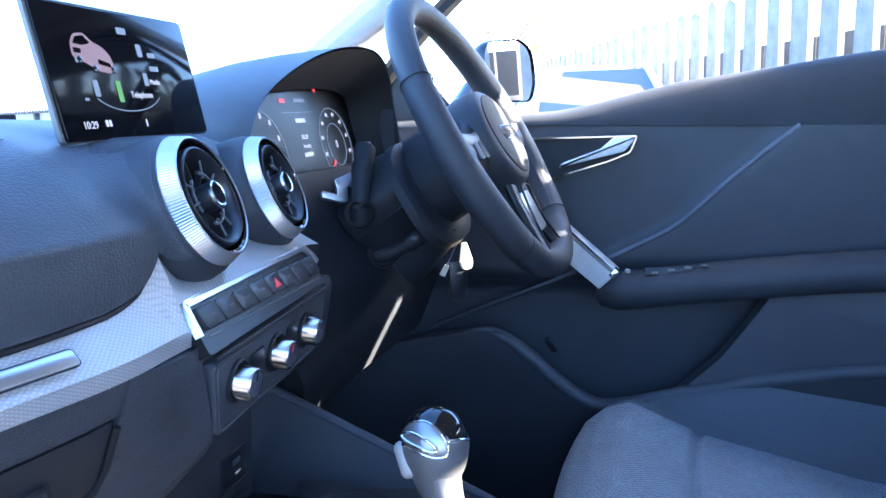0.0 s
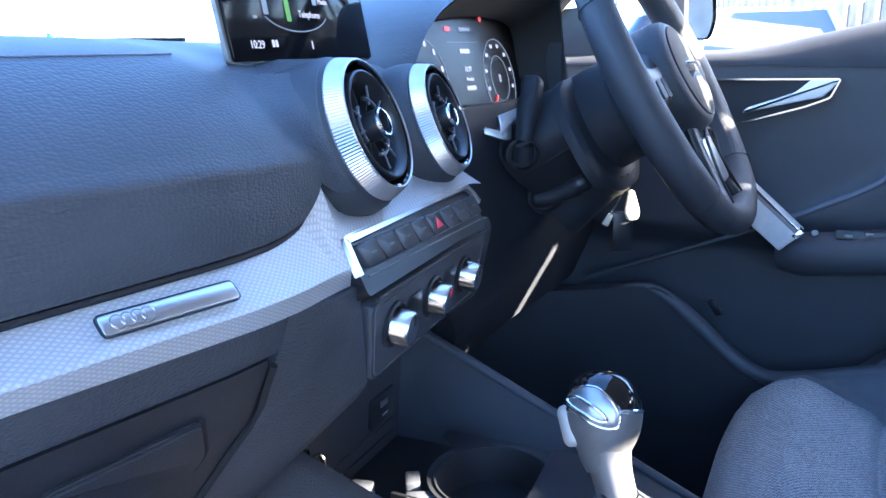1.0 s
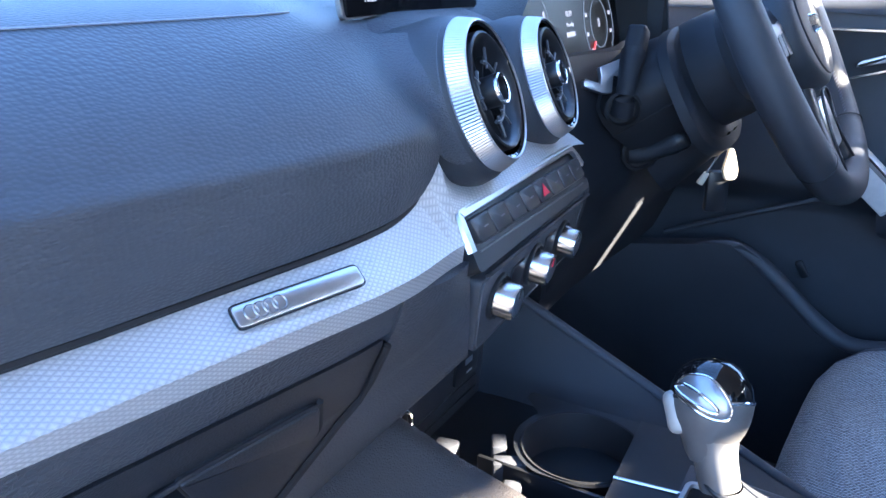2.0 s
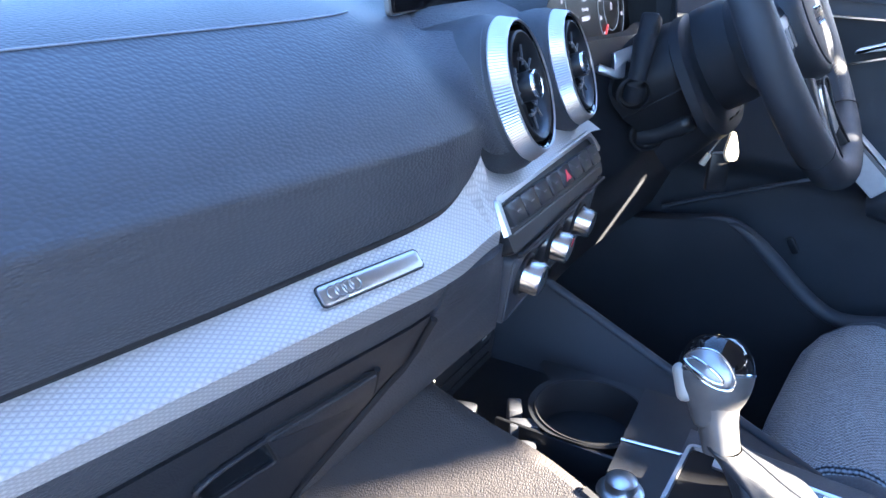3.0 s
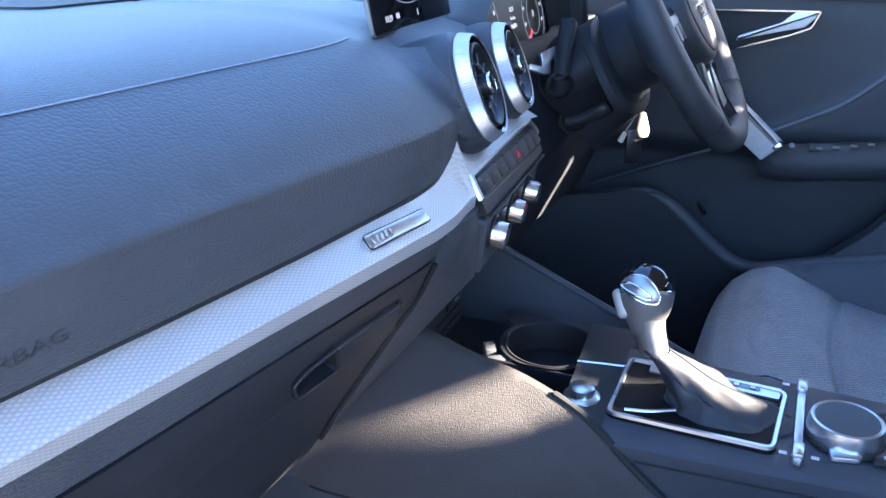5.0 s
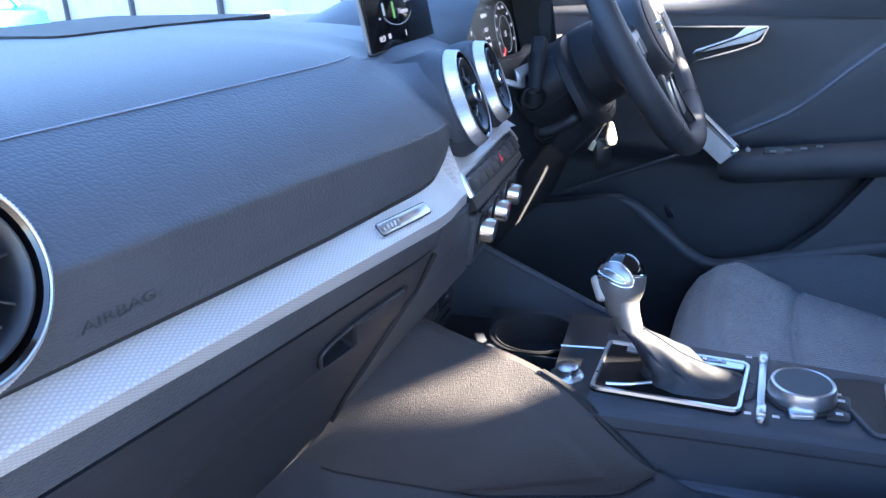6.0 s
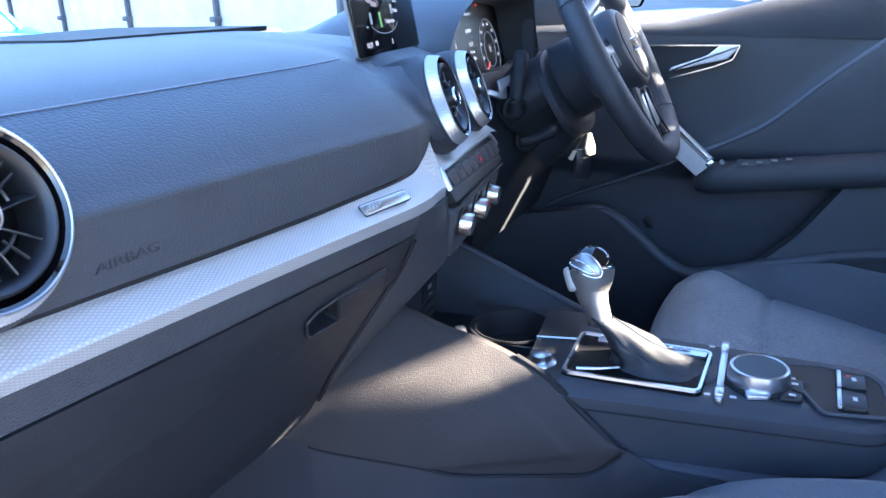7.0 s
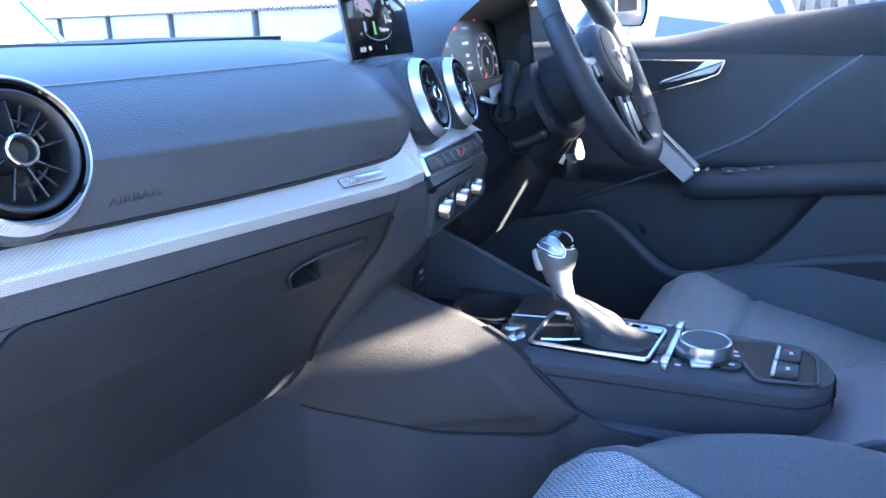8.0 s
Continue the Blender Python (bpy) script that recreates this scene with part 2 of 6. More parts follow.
def grid(fn, us, vs, close_u=False, close_v=False, uv=None, thick=0.0, thick_dir=None, skip=None):
    """A sheet of quads over two lists of parameters; fn(u, v) gives a place, uv(u, v) the map."""
    bm = bmesh.new()
    rows = [[bm.verts.new(fn(u, v)) for v in vs] for u in us]
    nu, nv = len(us), len(vs)
    layer = bm.loops.layers.uv.new("map") if uv else None
    for i in range(nu if close_u else nu - 1):
        for j in range(nv if close_v else nv - 1):
            i2, j2 = (i + 1) % nu, (j + 1) % nv
            if skip and skip((rows[i][j].co + rows[i2][j2].co) / 2):
                continue
            f = bm.faces.new((rows[i][j], rows[i2][j], rows[i2][j2], rows[i][j2]))
            if uv:
                for loop, (a, b) in zip(f.loops, ((i, j), (i2, j), (i2, j2), (i, j2))):
                    loop[layer].uv = uv(us[a], vs[b])
    if thick:
        d = Vector(thick_dir) if thick_dir else None
        back = {}
        for row in rows:
            for w in row:
                w.normal_update()
        for row in rows:
            for w in row:
                back[w] = bm.verts.new(w.co + (d if d else w.normal) * thick)
        for f in list(bm.faces):
            g = bm.faces.new([back[w] for w in reversed(f.verts)])
            if uv:
                for loop, src in zip(g.loops, reversed(list(f.loops))):
                    loop[layer].uv = src[layer].uv
        for e in [e for e in bm.edges if e.is_boundary and e.verts[0] in back and e.verts[1] in back]:
            a, b = e.verts
            bm.faces.new((a, b, back[b], back[a]))
    return bm


def span(a, b, n):
    return [a + (b - a) * i / (n - 1) for i in range(n)]


def lerp(table, x):
    """Reads y at x from a short table of pairs, smoothly."""
    if x <= table[0][0]:
        return table[0][1]
    for (x0, y0), (x1, y1) in zip(table, table[1:]):
        if x <= x1:
            return y0 + (y1 - y0) * (x - x0) / (x1 - x0)
    return table[-1][1]


def curve(points, n):
    """n places along a smooth curve through a few points (Catmull-Rom)."""
    pts = [Vector(p) for p in points]
    ext = [2 * pts[0] - pts[1]] + pts + [2 * pts[-1] - pts[-2]]
    out = []
    for k in range(n):
        s = k / (n - 1) * (len(pts) - 1)
        i = min(int(s), len(pts) - 2)
        t = s - i
        a, b, c, d = ext[i:i + 4]
        out.append(0.5 * ((2 * b) + (c - a) * t + (2 * a - 5 * b + 4 * c - d) * t * t + (3 * b - a - 3 * c + d) * t ** 3))
    return out


def tube(points, radius, n=12, closed=False, flat=1.0, up=(0, 0, 1)):
    """A round bar along places; radius a number or one for each place."""
    bm = bmesh.new()
    pts = [Vector(p) for p in points]
    rings = []
    for i, p in enumerate(pts):
        a = pts[i - 1] if (i or closed) else p
        b = pts[(i + 1) % len(pts)] if (i < len(pts) - 1 or closed) else p
        d = (b - a).normalized()
        s = d.cross(Vector(up))
        s = s.normalized() if s.length > 1e-4 else d.orthogonal().normalized()
        w = s.cross(d).normalized()
        r = radius[i] if isinstance(radius, (list, tuple)) else radius
        rings.append([bm.verts.new(p + s * math.cos(6.28318 * k / n) * r + w * math.sin(6.28318 * k / n) * r * flat) for k in range(n)])
    m = len(rings)
    for i in range(m if closed else m - 1):
        for k in range(n):
            bm.faces.new((rings[i][k], rings[i][(k + 1) % n], rings[(i + 1) % m][(k + 1) % n], rings[(i + 1) % m][k]))
    if not closed:
        bm.faces.new(rings[0])
        bm.faces.new(rings[-1])
    return bm


def revolve(profile, n=48, m=Matrix.Identity(4), wave=None):
    """Turns a profile of (radius, height) round the local z axis; wave(i, k) scales the radius of a corner."""
    bm = bmesh.new()
    rings = []
    for i, (r, z) in enumerate(profile):
        if r < 1e-6:
            rings.append([bm.verts.new(m @ Vector((0, 0, z)))])
        else:
            rings.append([bm.verts.new(m @ Vector((math.cos(6.2831853 * k / n) * r * (wave(i, k) if wave else 1),
                                                   math.sin(6.2831853 * k / n) * r * (wave(i, k) if wave else 1), z))) for k in range(n)])
    for a, b in zip(rings, rings[1:]):
        for k in range(n):
            k2 = (k + 1) % n
            if len(a) == 1 and len(b) > 1:
                bm.faces.new((a[0], b[k], b[k2]))
            elif len(b) == 1 and len(a) > 1:
                bm.faces.new((a[k], a[k2], b[0]))
            elif len(a) > 1:
                bm.faces.new((a[k], a[k2], b[k2], b[k]))
    return bm


def rbox(size, m=Matrix.Identity(4), bevel=0.002, seg=2):
    bm = bmesh.new()
    bmesh.ops.create_cube(bm, size=1.0)
    bmesh.ops.scale(bm, vec=size, verts=bm.verts)
    if bevel:
        bmesh.ops.bevel(bm, geom=bm.edges[:], offset=bevel, segments=seg, profile=0.5, affect="EDGES")
    bmesh.ops.transform(bm, matrix=m, verts=bm.verts)
    return bm


def round_poly(corners, radius, n=5):
    """A polygon in 2D with rounded corners."""
    out = []
    pts = [Vector((*p, 0)) for p in corners]
    for i, p in enumerate(pts):
        a, b = (pts[i - 1] - p), (pts[(i + 1) % len(pts)] - p)
        r = min(radius, a.length * 0.45, b.length * 0.45)
        a, b = p + a.normalized() * r, p + b.normalized() * r
        for k in range(n + 1):
            t = k / n
            q = a * (1 - t) ** 2 + p * 2 * t * (1 - t) + b * t * t
            out.append((q.x, q.y))
    return out


def slab(poly, depth, m=Matrix.Identity(4), bevel=0.0):
    """A plate with a 2D outline in the local xy plane, its front at z = 0 and its back at -depth; bevel rounds the front edge."""
    bm = bmesh.new()
    levels = [(-depth, 0.0)] + ([(-bevel, 0.0), (-bevel * 0.3, bevel * 0.3), (0.0, bevel)] if bevel else [(0.0, 0.0)])
    c = Vector((sum(p[0] for p in poly) / len(poly), sum(p[1] for p in poly) / len(poly), 0))
    rings = []
    for z, inset in levels:
        ring = []
        for i, p in enumerate(poly):
            q = Vector((p[0], p[1], 0))
            if inset:
                e1 = Vector((*poly[i - 1], 0)) - q
                e2 = Vector((*poly[(i + 1) % len(poly)], 0)) - q
                t = (e2 - e1)
                nrm = Vector((-t.y, t.x, 0)).normalized() if t.length > 1e-9 else (c - q).normalized()
                if nrm.dot(c - q) < 0:
                    nrm = -nrm
                q = q + nrm * inset
            ring.append(bm.verts.new(m @ Vector((q.x, q.y, z))))
        rings.append(ring)
    k = len(poly)
    for a, b in zip(rings, rings[1:]):
        for i in range(k):
            bm.faces.new((a[i], a[(i + 1) % k], b[(i + 1) % k], b[i]))
    bm.faces.new(rings[0])
    bm.faces.new(rings[-1])
    return bm


def rim(outer, width, height, m=Matrix.Identity(4), closed=True):
    """A raised flat frame that follows a 2D outline, inside it by width."""
    bm = bmesh.new()
    k = len(outer)
    ring = []
    area = sum(outer[i - 1][0] * outer[i][1] - outer[i][0] * outer[i - 1][1] for i in range(k))
    for i, p in enumerate(outer):
        q = Vector((p[0], p[1], 0))
        a = outer[i - 1] if (i or closed) else p
        b = outer[(i + 1) % k] if (i < k - 1 or closed) else p
        t = Vector((b[0] - a[0], b[1] - a[1], 0)).normalized()
        nrm = Vector((-t.y, t.x, 0)) * (1 if area > 0 else -1)
        w = q + nrm * width
        ring.append([bm.verts.new(m @ Vector(v)) for v in ((q.x, q.y, 0), (*(q + nrm * width * 0.15).xy, height), (*(q + nrm * width * 0.85).xy, height), (w.x, w.y, 0))])
    for i in range(k if closed else k - 1):
        a, b = ring[i], ring[(i + 1) % k]
        for j in range(4):
            bm.faces.new((a[j], b[j], b[(j + 1) % 4], a[(j + 1) % 4]))
    return bm


def facing(place, yaw=0.0, tilt=0.0, roll=0.0):
    """Axes of a face that looks rearwards (-y), turned by yaw and tilted up: local x to the right, y up the face, z out of it."""
    return Matrix.Translation(place) @ Matrix.Rotation(radians(yaw), 4, "Z") @ Matrix.Rotation(radians(90 - tilt), 4, "X") @ Matrix.Rotation(radians(roll), 4, "Z")


def merge(*bms):
    out = bmesh.new()
    for b in bms:
        me = bpy.data.meshes.new("tmp")
        b.to_mesh(me)
        b.free()
        out.from_mesh(me)
        bpy.data.meshes.remove(me)
    return out


def text(name, words, size, m, material, parent, label="", depth=0.0002):
    cu = bpy.data.curves.new(name, "FONT")
    cu.body, cu.size, cu.extrude, cu.align_x, cu.align_y = words, size, depth, "CENTER", "CENTER"
    tmp = bpy.data.objects.new(name, cu)
    scene.collection.objects.link(tmp)
    dg = bpy.context.evaluated_depsgraph_get()
    dg.update()
    me = bpy.data.meshes.new_from_object(tmp.evaluated_get(dg))
    bpy.data.objects.remove(tmp)
    bpy.data.curves.remove(cu)
    bm = bmesh.new()
    bm.from_mesh(me)
    bpy.data.meshes.remove(me)
    bmesh.ops.transform(bm, matrix=m, verts=bm.verts)
    return part(name, bm, material, parent, label, smooth=False)


# ---------------------------------------------------------------- car shell
def smoothstep(a, b, x):
    t = max(0.0, min(1.0, (x - a) / (b - a)))
    return t * t * (3 - 2 * t)


CENTRE = 0.52          # the car's middle plane
ground = part("ground", grid(lambda u, v: (u, v, 0), [-400, -60, -20, -6, 0, 6, 20, 60, 400], [-400, -60, -20, -6, 0, 6, 20, 60, 400]), M["asphalt"])
tagged(ground, "pale grey sunlit asphalt of the parking yard", "ground", kind="structure")

shell = thing("car_body", "dark car shell with pale roof lining, pillars and sills", "car body", (CENTRE, 0, 0.2), kind="structure")
part("floor", rbox((1.5, 2.9, 0.03), pose(CENTRE, -0.45, 0.40), 0.004), M["carpet"], shell)
part("roof", grid(lambda u, v: (CENTRE + u * 0.62, v, 1.585 - 0.045 * u * u - 0.30 * max(0, v + 0.25) ** 2 - 0.008 * (v + 1.0) ** 2), span(-1, 1, 9), span(-1.567, 0.10, 14), thick=0.03, thick_dir=(0, 0, 1)), M["headlining"], shell)
part("firewall", rbox((1.5, 0.03, 0.8), pose(CENTRE, 1.0, 0.72), 0.004), M["carpet"], shell)
# unseen rear panel with an added stepped top, which shapes the sun on the console
part("tailgate_sun_mask", merge(rbox((1.018, 0.04, 1.205), pose(0.349, -1.66, 0.9545), 0.004), rbox((0.052, 0.03, 1.26), pose(0.783, -1.66, 0.98), 0.004), rbox((0.054, 0.04, 1.148), pose(0.885, -1.66, 0.926), 0.004), rbox((0.288, 0.04, 1.20), pose(1.056, -1.66, 0.952), 0.004)), M["carpet"], shell)
for s in (-1, 1):
    # windscreen pillar, from the dash corner up and back to the roof
    a = [(CENTRE + s * 0.71, 0.82, 1.05), (CENTRE + s * 0.68, 0.48, 1.25), (CENTRE + s * 0.62, 0.10, 1.50)]
    part("windscreen_pillar", tube(curve(a, 8), 0.036, 10, flat=0.8), M["headlining"], shell, "pale grey cloth-covered pillar")
    b = [(CENTRE + s * 0.850, -0.78, 0.35), (CENTRE + s * 0.845, -0.82, 1.0), (CENTRE + s * 0.820, -0.86, 1.52)]
    part("door_pillar", tube(curve(b, 8), 0.045, 12), M["headlining"], shell)
    part("sill", rbox((0.10, 1.5, 0.14), pose(CENTRE + s * 0.74, 0.0, 0.36), 0.02), M["plastic"], shell)
    part("roof_rail", tube(curve([(CENTRE + s * 0.62, 0.10, 1.505), (CENTRE + s * 0.62, -0.7, 1.545), (CENTRE + s * 0.61, -1.64, 1.54)], 8), 0.03, 10), M["headlining"], shell)
    part("rear_door", rbox((0.05, 1.05, 0.72), pose(CENTRE + s * 0.71, -1.20, 0.72), 0.02), M["plastic"], shell)
    part("rear_pillar", tube([(CENTRE + s * 0.70, -1.52, 1.02), (CENTRE + s * 0.62, -1.60, 1.54)], 0.10, 12, flat=0.5), M["headlining"], shell)
# unseen bars added to close parts of the rear slit against the sun
part("rear_sun_mask", rbox((0.89, 0.05, 0.07), pose(0.285, -1.615, 1.570), 0.01), M["headlining"], shell)
part("rear_sun_mask", rbox((0.261, 0.05, 0.06), pose(1.0855, -1.60, 1.545), 0.01), M["headlining"], shell)
# unseen slabs added to cut the sun on knee panel, key tag and wheel rim
SUN_MASK = Matrix(((1, 0, 0, 0), (0, 0, -1, -0.66), (0, 1, 0, 0), (0, 0, 0, 1)))
part("sun_mask_inner", slab([(1.03, 1.08), (1.03, 1.385), (1.125, 1.385), (1.136, 1.272), (1.158, 1.272), (1.160, 1.325), (1.310, 1.360), (1.310, 1.277), (1.240, 1.272), (1.221, 1.256), (1.197, 1.206), (1.172, 1.15), (1.158, 1.08)], 0.02, SUN_MASK), M["plastic"], shell)
part("sun_mask_top", slab([(1.10, 1.333), (1.21, 1.333), (1.20, 1.40), (1.10, 1.40)], 0.02, SUN_MASK @ pose(0, 0, 0.022)), M["plastic"], shell)
part("sun_mask_outer", slab([(1.263, 1.276), (1.330, 1.277), (1.330, 1.020), (1.163, 1.020), (1.1935, 1.15), (1.218, 1.203), (1.2425, 1.251)], 0.004, SUN_MASK), M["carpet"], shell, "unseen dark slab that narrows the sun on the knee panel")
part("footwell_side", rbox((0.03, 0.44, 0.68), pose(1.262, 0.81, 0.74), 0.004), M["carpet"], shell, "dark carpeted side of the footwell")
rear_seat = thing("rear_seat", "dark cloth rear bench seat", "rear seat", (CENTRE, -1.4, 0.42))
part("bench", rbox((1.30, 0.50, 0.30), pose(CENTRE, -1.18, 0.565), 0.05, 3), M["side_cloth"], rear_seat)
part("bench_back", rbox((1.30, 0.14, 0.60), pose(CENTRE, -1.50, 0.92, 14, 0, 0), 0.05, 3), M["side_cloth"], rear_seat)

windscreen = part("windscreen", grid(lambda u, v: (CENTRE + u * (0.69 - 0.10 * v), 0.98 - 0.86 * v + 0.06 * (1 - u * u), 1.10 + 0.40 * v + 0.02 * (1 - u * u)), span(-1, 1, 9), span(0, 1, 5), thick=0.004, thick_dir=(0, 0, 1)), M["glass"])
windscreen.visible_shadow = False
tagged(windscreen, "clear raked windscreen above the dashboard", "windscreen", kind="structure")

# ---------------------------------------------------------------- dashboard
dash = thing("dashboard", "dark soft-skinned dashboard with a silver lozenge trim strip", "dashboard", (0.3, 0.5, 0.78))


def edge_y(x):
    """How far forward the lower edge of the pad lies, across the car."""
    return 0.3296 - 0.108 * min(x, 0.36) + 0.011 * smoothstep(0.31, 0.42, x) + 0.03 * smoothstep(0.44, 0.68, x)


def fold_z(x):
    """Height of the soft crease along the pad."""
    return 1.0915 - 0.041 * x


def pad_y(x, z):
    """The pad's section: upright below the crease, then leaning forward up to the seam; distance ahead of the edge."""
    zc = fold_z(x)
    if z <= zc:
        return lerp(((1.030, 0.004), (1.040, 0.0005), (1.054, -0.0025), (1.070, -0.0030)), z)
    t = (z - zc) / (1.133 - zc)
    return -0.003 + (0.045 * t + 0.038 * t ** 3) * smoothstep(-0.10, 0.16, t)


def low_z(x):
    """Height of the pad's lower edge: level, then rising round the first vent pod."""
    return lerp(((-0.17, 1.060), (-0.10, 1.0565), (0.0, 1.0505), (0.10, 1.0445), (0.20, 1.040), (0.30, 1.0375), (0.352, 1.0365), (0.370, 1.0375), (0.382, 1.0390), (0.391, 1.0415), (0.397, 1.0460), (0.4035, 1.053), (0.411, 1.0615), (0.419, 1.073), (0.428, 1.089), (0.438, 1.105), (0.456, 1.121), (0.480, 1.128)), x)


def recede(x, z):
    """The pad draws forward where it meets the vent pod."""
    return smoothstep(0.375, 0.455, x) * (0.002 + 0.35 * max(0.0, z - 1.055))


def duct(x, z):
    """The mouth in the pad behind the outer round vent."""
    r = math.hypot(x + 0.043, z - 1.1065)
    return 0.06 * (1 - smoothstep(0.040, 0.047, r))


def pad(u, v):
    x, z0 = u, low_z(u)
    if v < 0.001:
        return (x, edge_y(x) + pad_y(x, z0) + recede(x, z0) + 0.010, z0 + 0.0005)
    if v <= 1:
        z = z0 + (1.133 - z0) * v
        return (x, edge_y(x) + pad_y(x, z) + recede(x, z) + duct(x, z), z)
    w = v - 1
    y = edge_y(x) + 0.080 + recede(x, 1.133)
    a = (0.97 - y) * w
    z = lerp(((0, 1.133), (0.01, 1.1354), (0.02, 1.1375), (0.035, 1.1400), (0.06, 1.1430), (0.10, 1.1460), (0.18, 1.1485), (0.30, 1.149), (0.45, 1.148), (0.64, 1.140)), a)
    return (x, y + a, z)


pad_x = span(-0.165, 0.02, 66) + span(0.03, 0.32, 20) + span(0.328, 0.478, 40)
part("upper_pad", grid(pad, pad_x, uv=lambda u, v: (u, v * 0.115 if v <= 1 else 0.115 + (v - 1) * 0.57), vs=[0.0] + span(0.02, 0.99, 60) + [1.0, 1.015, 1.03, 1.045, 1.06, 1.08, 1.1, 1.15, 1.2, 1.27, 1.35, 1.45, 1.55, 1.65, 1.75, 1.85, 2.0]), M["pad_skin"], dash, "pebble-grained blue-black dash skin")
part("pad_seam", tube([(x, edge_y(x) + 0.0795 + recede(x, 1.133), 1.1334) for x in span(-0.165, 0.385, 40)], 0.0005, 6), M["seam"], dash, "fine moulded seam along the pad")
part("pad_gap", tube([(x, edge_y(x) + 0.0035 + recede(x, low_z(x)), low_z(x) - 0.0012) for x in span(-0.165, 0.412, 70)], 0.0017, 6), M["matt"], dash, "dark joint under the pad")



def crease_z(x):
    return 1.0348 - 0.060 * x + 0.008 * max(0.0, x) ** 2


def bottom_z(x):
    return 1.0255 - 0.064 * x


def strip(u, v):
    x = u
    y = edge_y(x)
    zt = min(low_z(x), 1.060)
    pts = ((y + 0.012, zt - 0.0005), (y + 0.003, zt - 0.0030), (y - 0.0135, crease_z(x) + 0.0006), (y - 0.0150, crease_z(x) - 0.0012), (y - 0.0135, bottom_z(x)), (y + 0.006, bottom_z(x) - 0.001))
    return (x, *pts[v])


across = (0.0, 0.006, 0.032, 0.034, 0.049, 0.063)
part("trim_strip", grid(strip, span(-0.165, 0.4135, 50), range(6), uv=lambda u, v: (u, across[v])), M["decor"], dash, "silver strip embossed with a fine lozenge pattern", smooth=False)

part("defroster_grille", slab(round_poly([(0.380, 0.695), (0.50, 0.680), (0.665, 0.625), (0.665, 0.90), (0.380, 0.90)], 0.02), 0.006, pose(0, 0, 1.1512)), M["matt"], dash, "matt black grille below the windscreen")
part("light_sensor", revolve([(0.0, 0.0006), (0.0014, 0.0005), (0.0020, 0.0)], 16, facing((0.112, edge_y(0.112) + 0.0620, 1.1238), -6, 60)), M["dim_print"], dash)
# oblong badge on the strip, with four interlocked rings as plain shapes
bm_at = facing((0.281, edge_y(0.281) - 0.0068, 1.0268), -6.5, 44, -3.2)
badge = part("badge", slab(round_poly([(-0.034, -0.0050), (0.034, -0.0050), (0.034, 0.0050), (-0.034, 0.0050)], 0.003), 0.005, bm_at @ pose(0, 0, 0.0030), 0.0012), M["satin"], dash, "oblong satin metal badge")
for k in range(4):
    part("ring", revolve([(0.0028, 0), (0.0032, 0.0006), (0.0036, 0)], 24, bm_at @ pose(-0.0262 + k * 0.0046, 0, 0.0030)), M["plate_metal"], badge)
part("badge_edge", rim(round_poly([(-0.0346, -0.0056), (0.0346, -0.0056), (0.0346, 0.0056), (-0.0346, 0.0056)], 0.0034), 0.0006, 0.0008, bm_at @ pose(0, 0, 0.0014)), M["smooth"], badge, "thin dark edge of the badge")
text("airbag_mark", "AIRBAG", 0.0098, facing((0.031, edge_y(0.031) + pad_y(0.031, 1.0625) - 0.0002, 1.0635), -6.2, 3) @ Matrix.Diagonal((1.25, 0.78, 1, 1)), M["lid_skin"], dash, "embossed lettering", 0.0004)


# lower dash below the strip, with the glovebox lid
def lower_dy(z):
    return lerp(((0.70, 0.19), (0.785, 0.118), (0.85, 0.076), (0.90, 0.046), (0.927, 0.030), (0.938, 0.0215), (0.953, 0.0145), (0.975, 0.003), (1.0, -0.007), (1.03, -0.0115)), z)


def lower(x, z, out=0.0):
    return (x, edge_y(x) + lower_dy(z) - out, z)


def lid_z(x):
    return 1.005 - 0.072 * x


part("lower_skin", grid(lambda u, v: lower(u, bottom_z(u) + 0.001 + (lid_z(u) - 0.0015 - bottom_z(u)) * v), span(-0.165, 0.353, 36), span(0, 1, 5), thick=0.02, thick_dir=(0, 1, 0)), M["pad"], dash)


def lid_right(z):
    return lerp(((0.785, 0.330), (0.845, 0.312), (0.89, 0.327), (0.94, 0.350), (0.98, 0.345), (1.0, 0.335)), z)


LID_LEFT, LID_ROUND = -0.079, 0.020


def lid_drop(x):
    """How far the lid's rounded corner falls below its upper edge."""
    d = max(0.0, LID_ROUND - max(0.0, x - LID_LEFT))
    return LID_ROUND - math.sqrt(max(0.0, LID_ROUND ** 2 - d * d))


def lid_near(z):
    """The lid's left edge, turning round its upper corner."""
    d = max(0.0, LID_ROUND - max(0.0, lid_z(LID_LEFT) - 0.0018 - z))
    return LID_LEFT + LID_ROUND - math.sqrt(max(0.0, LID_ROUND ** 2 - d * d))


def lid_skin(u, v):
    x = -0.13 + u * (lid_right(lid_z(0.3) - v) + 0.13)
    return lower(x, lid_z(-0.13 + u * 0.47) - 0.0018 - v - lid_drop(x) * (1 - v / 0.214), 0.0015)


HND = facing((0.262, edge_y(0.262) + lower_dy(0.945) - 0.0036, 0.9445), math.degrees(math.atan2(edge_y(0.29) - edge_y(0.21), 0.08)), -26.0, -4.0)
BOWL = round_poly([(-0.077, 0.0100), (-0.0660, -0.0080), (-0.0600, -0.0108), (-0.0200, -0.0118), (-0.0340, 0.0205), (-0.0470, 0.0195), (-0.0670, 0.0165)], 0.005)
GRIP = round_poly([(-0.0415, 0.0220), (0.0377, 0.0222), (0.0485, -0.0030), (0.0430, -0.0122), (-0.0215, -0.0092)], 0.0042)


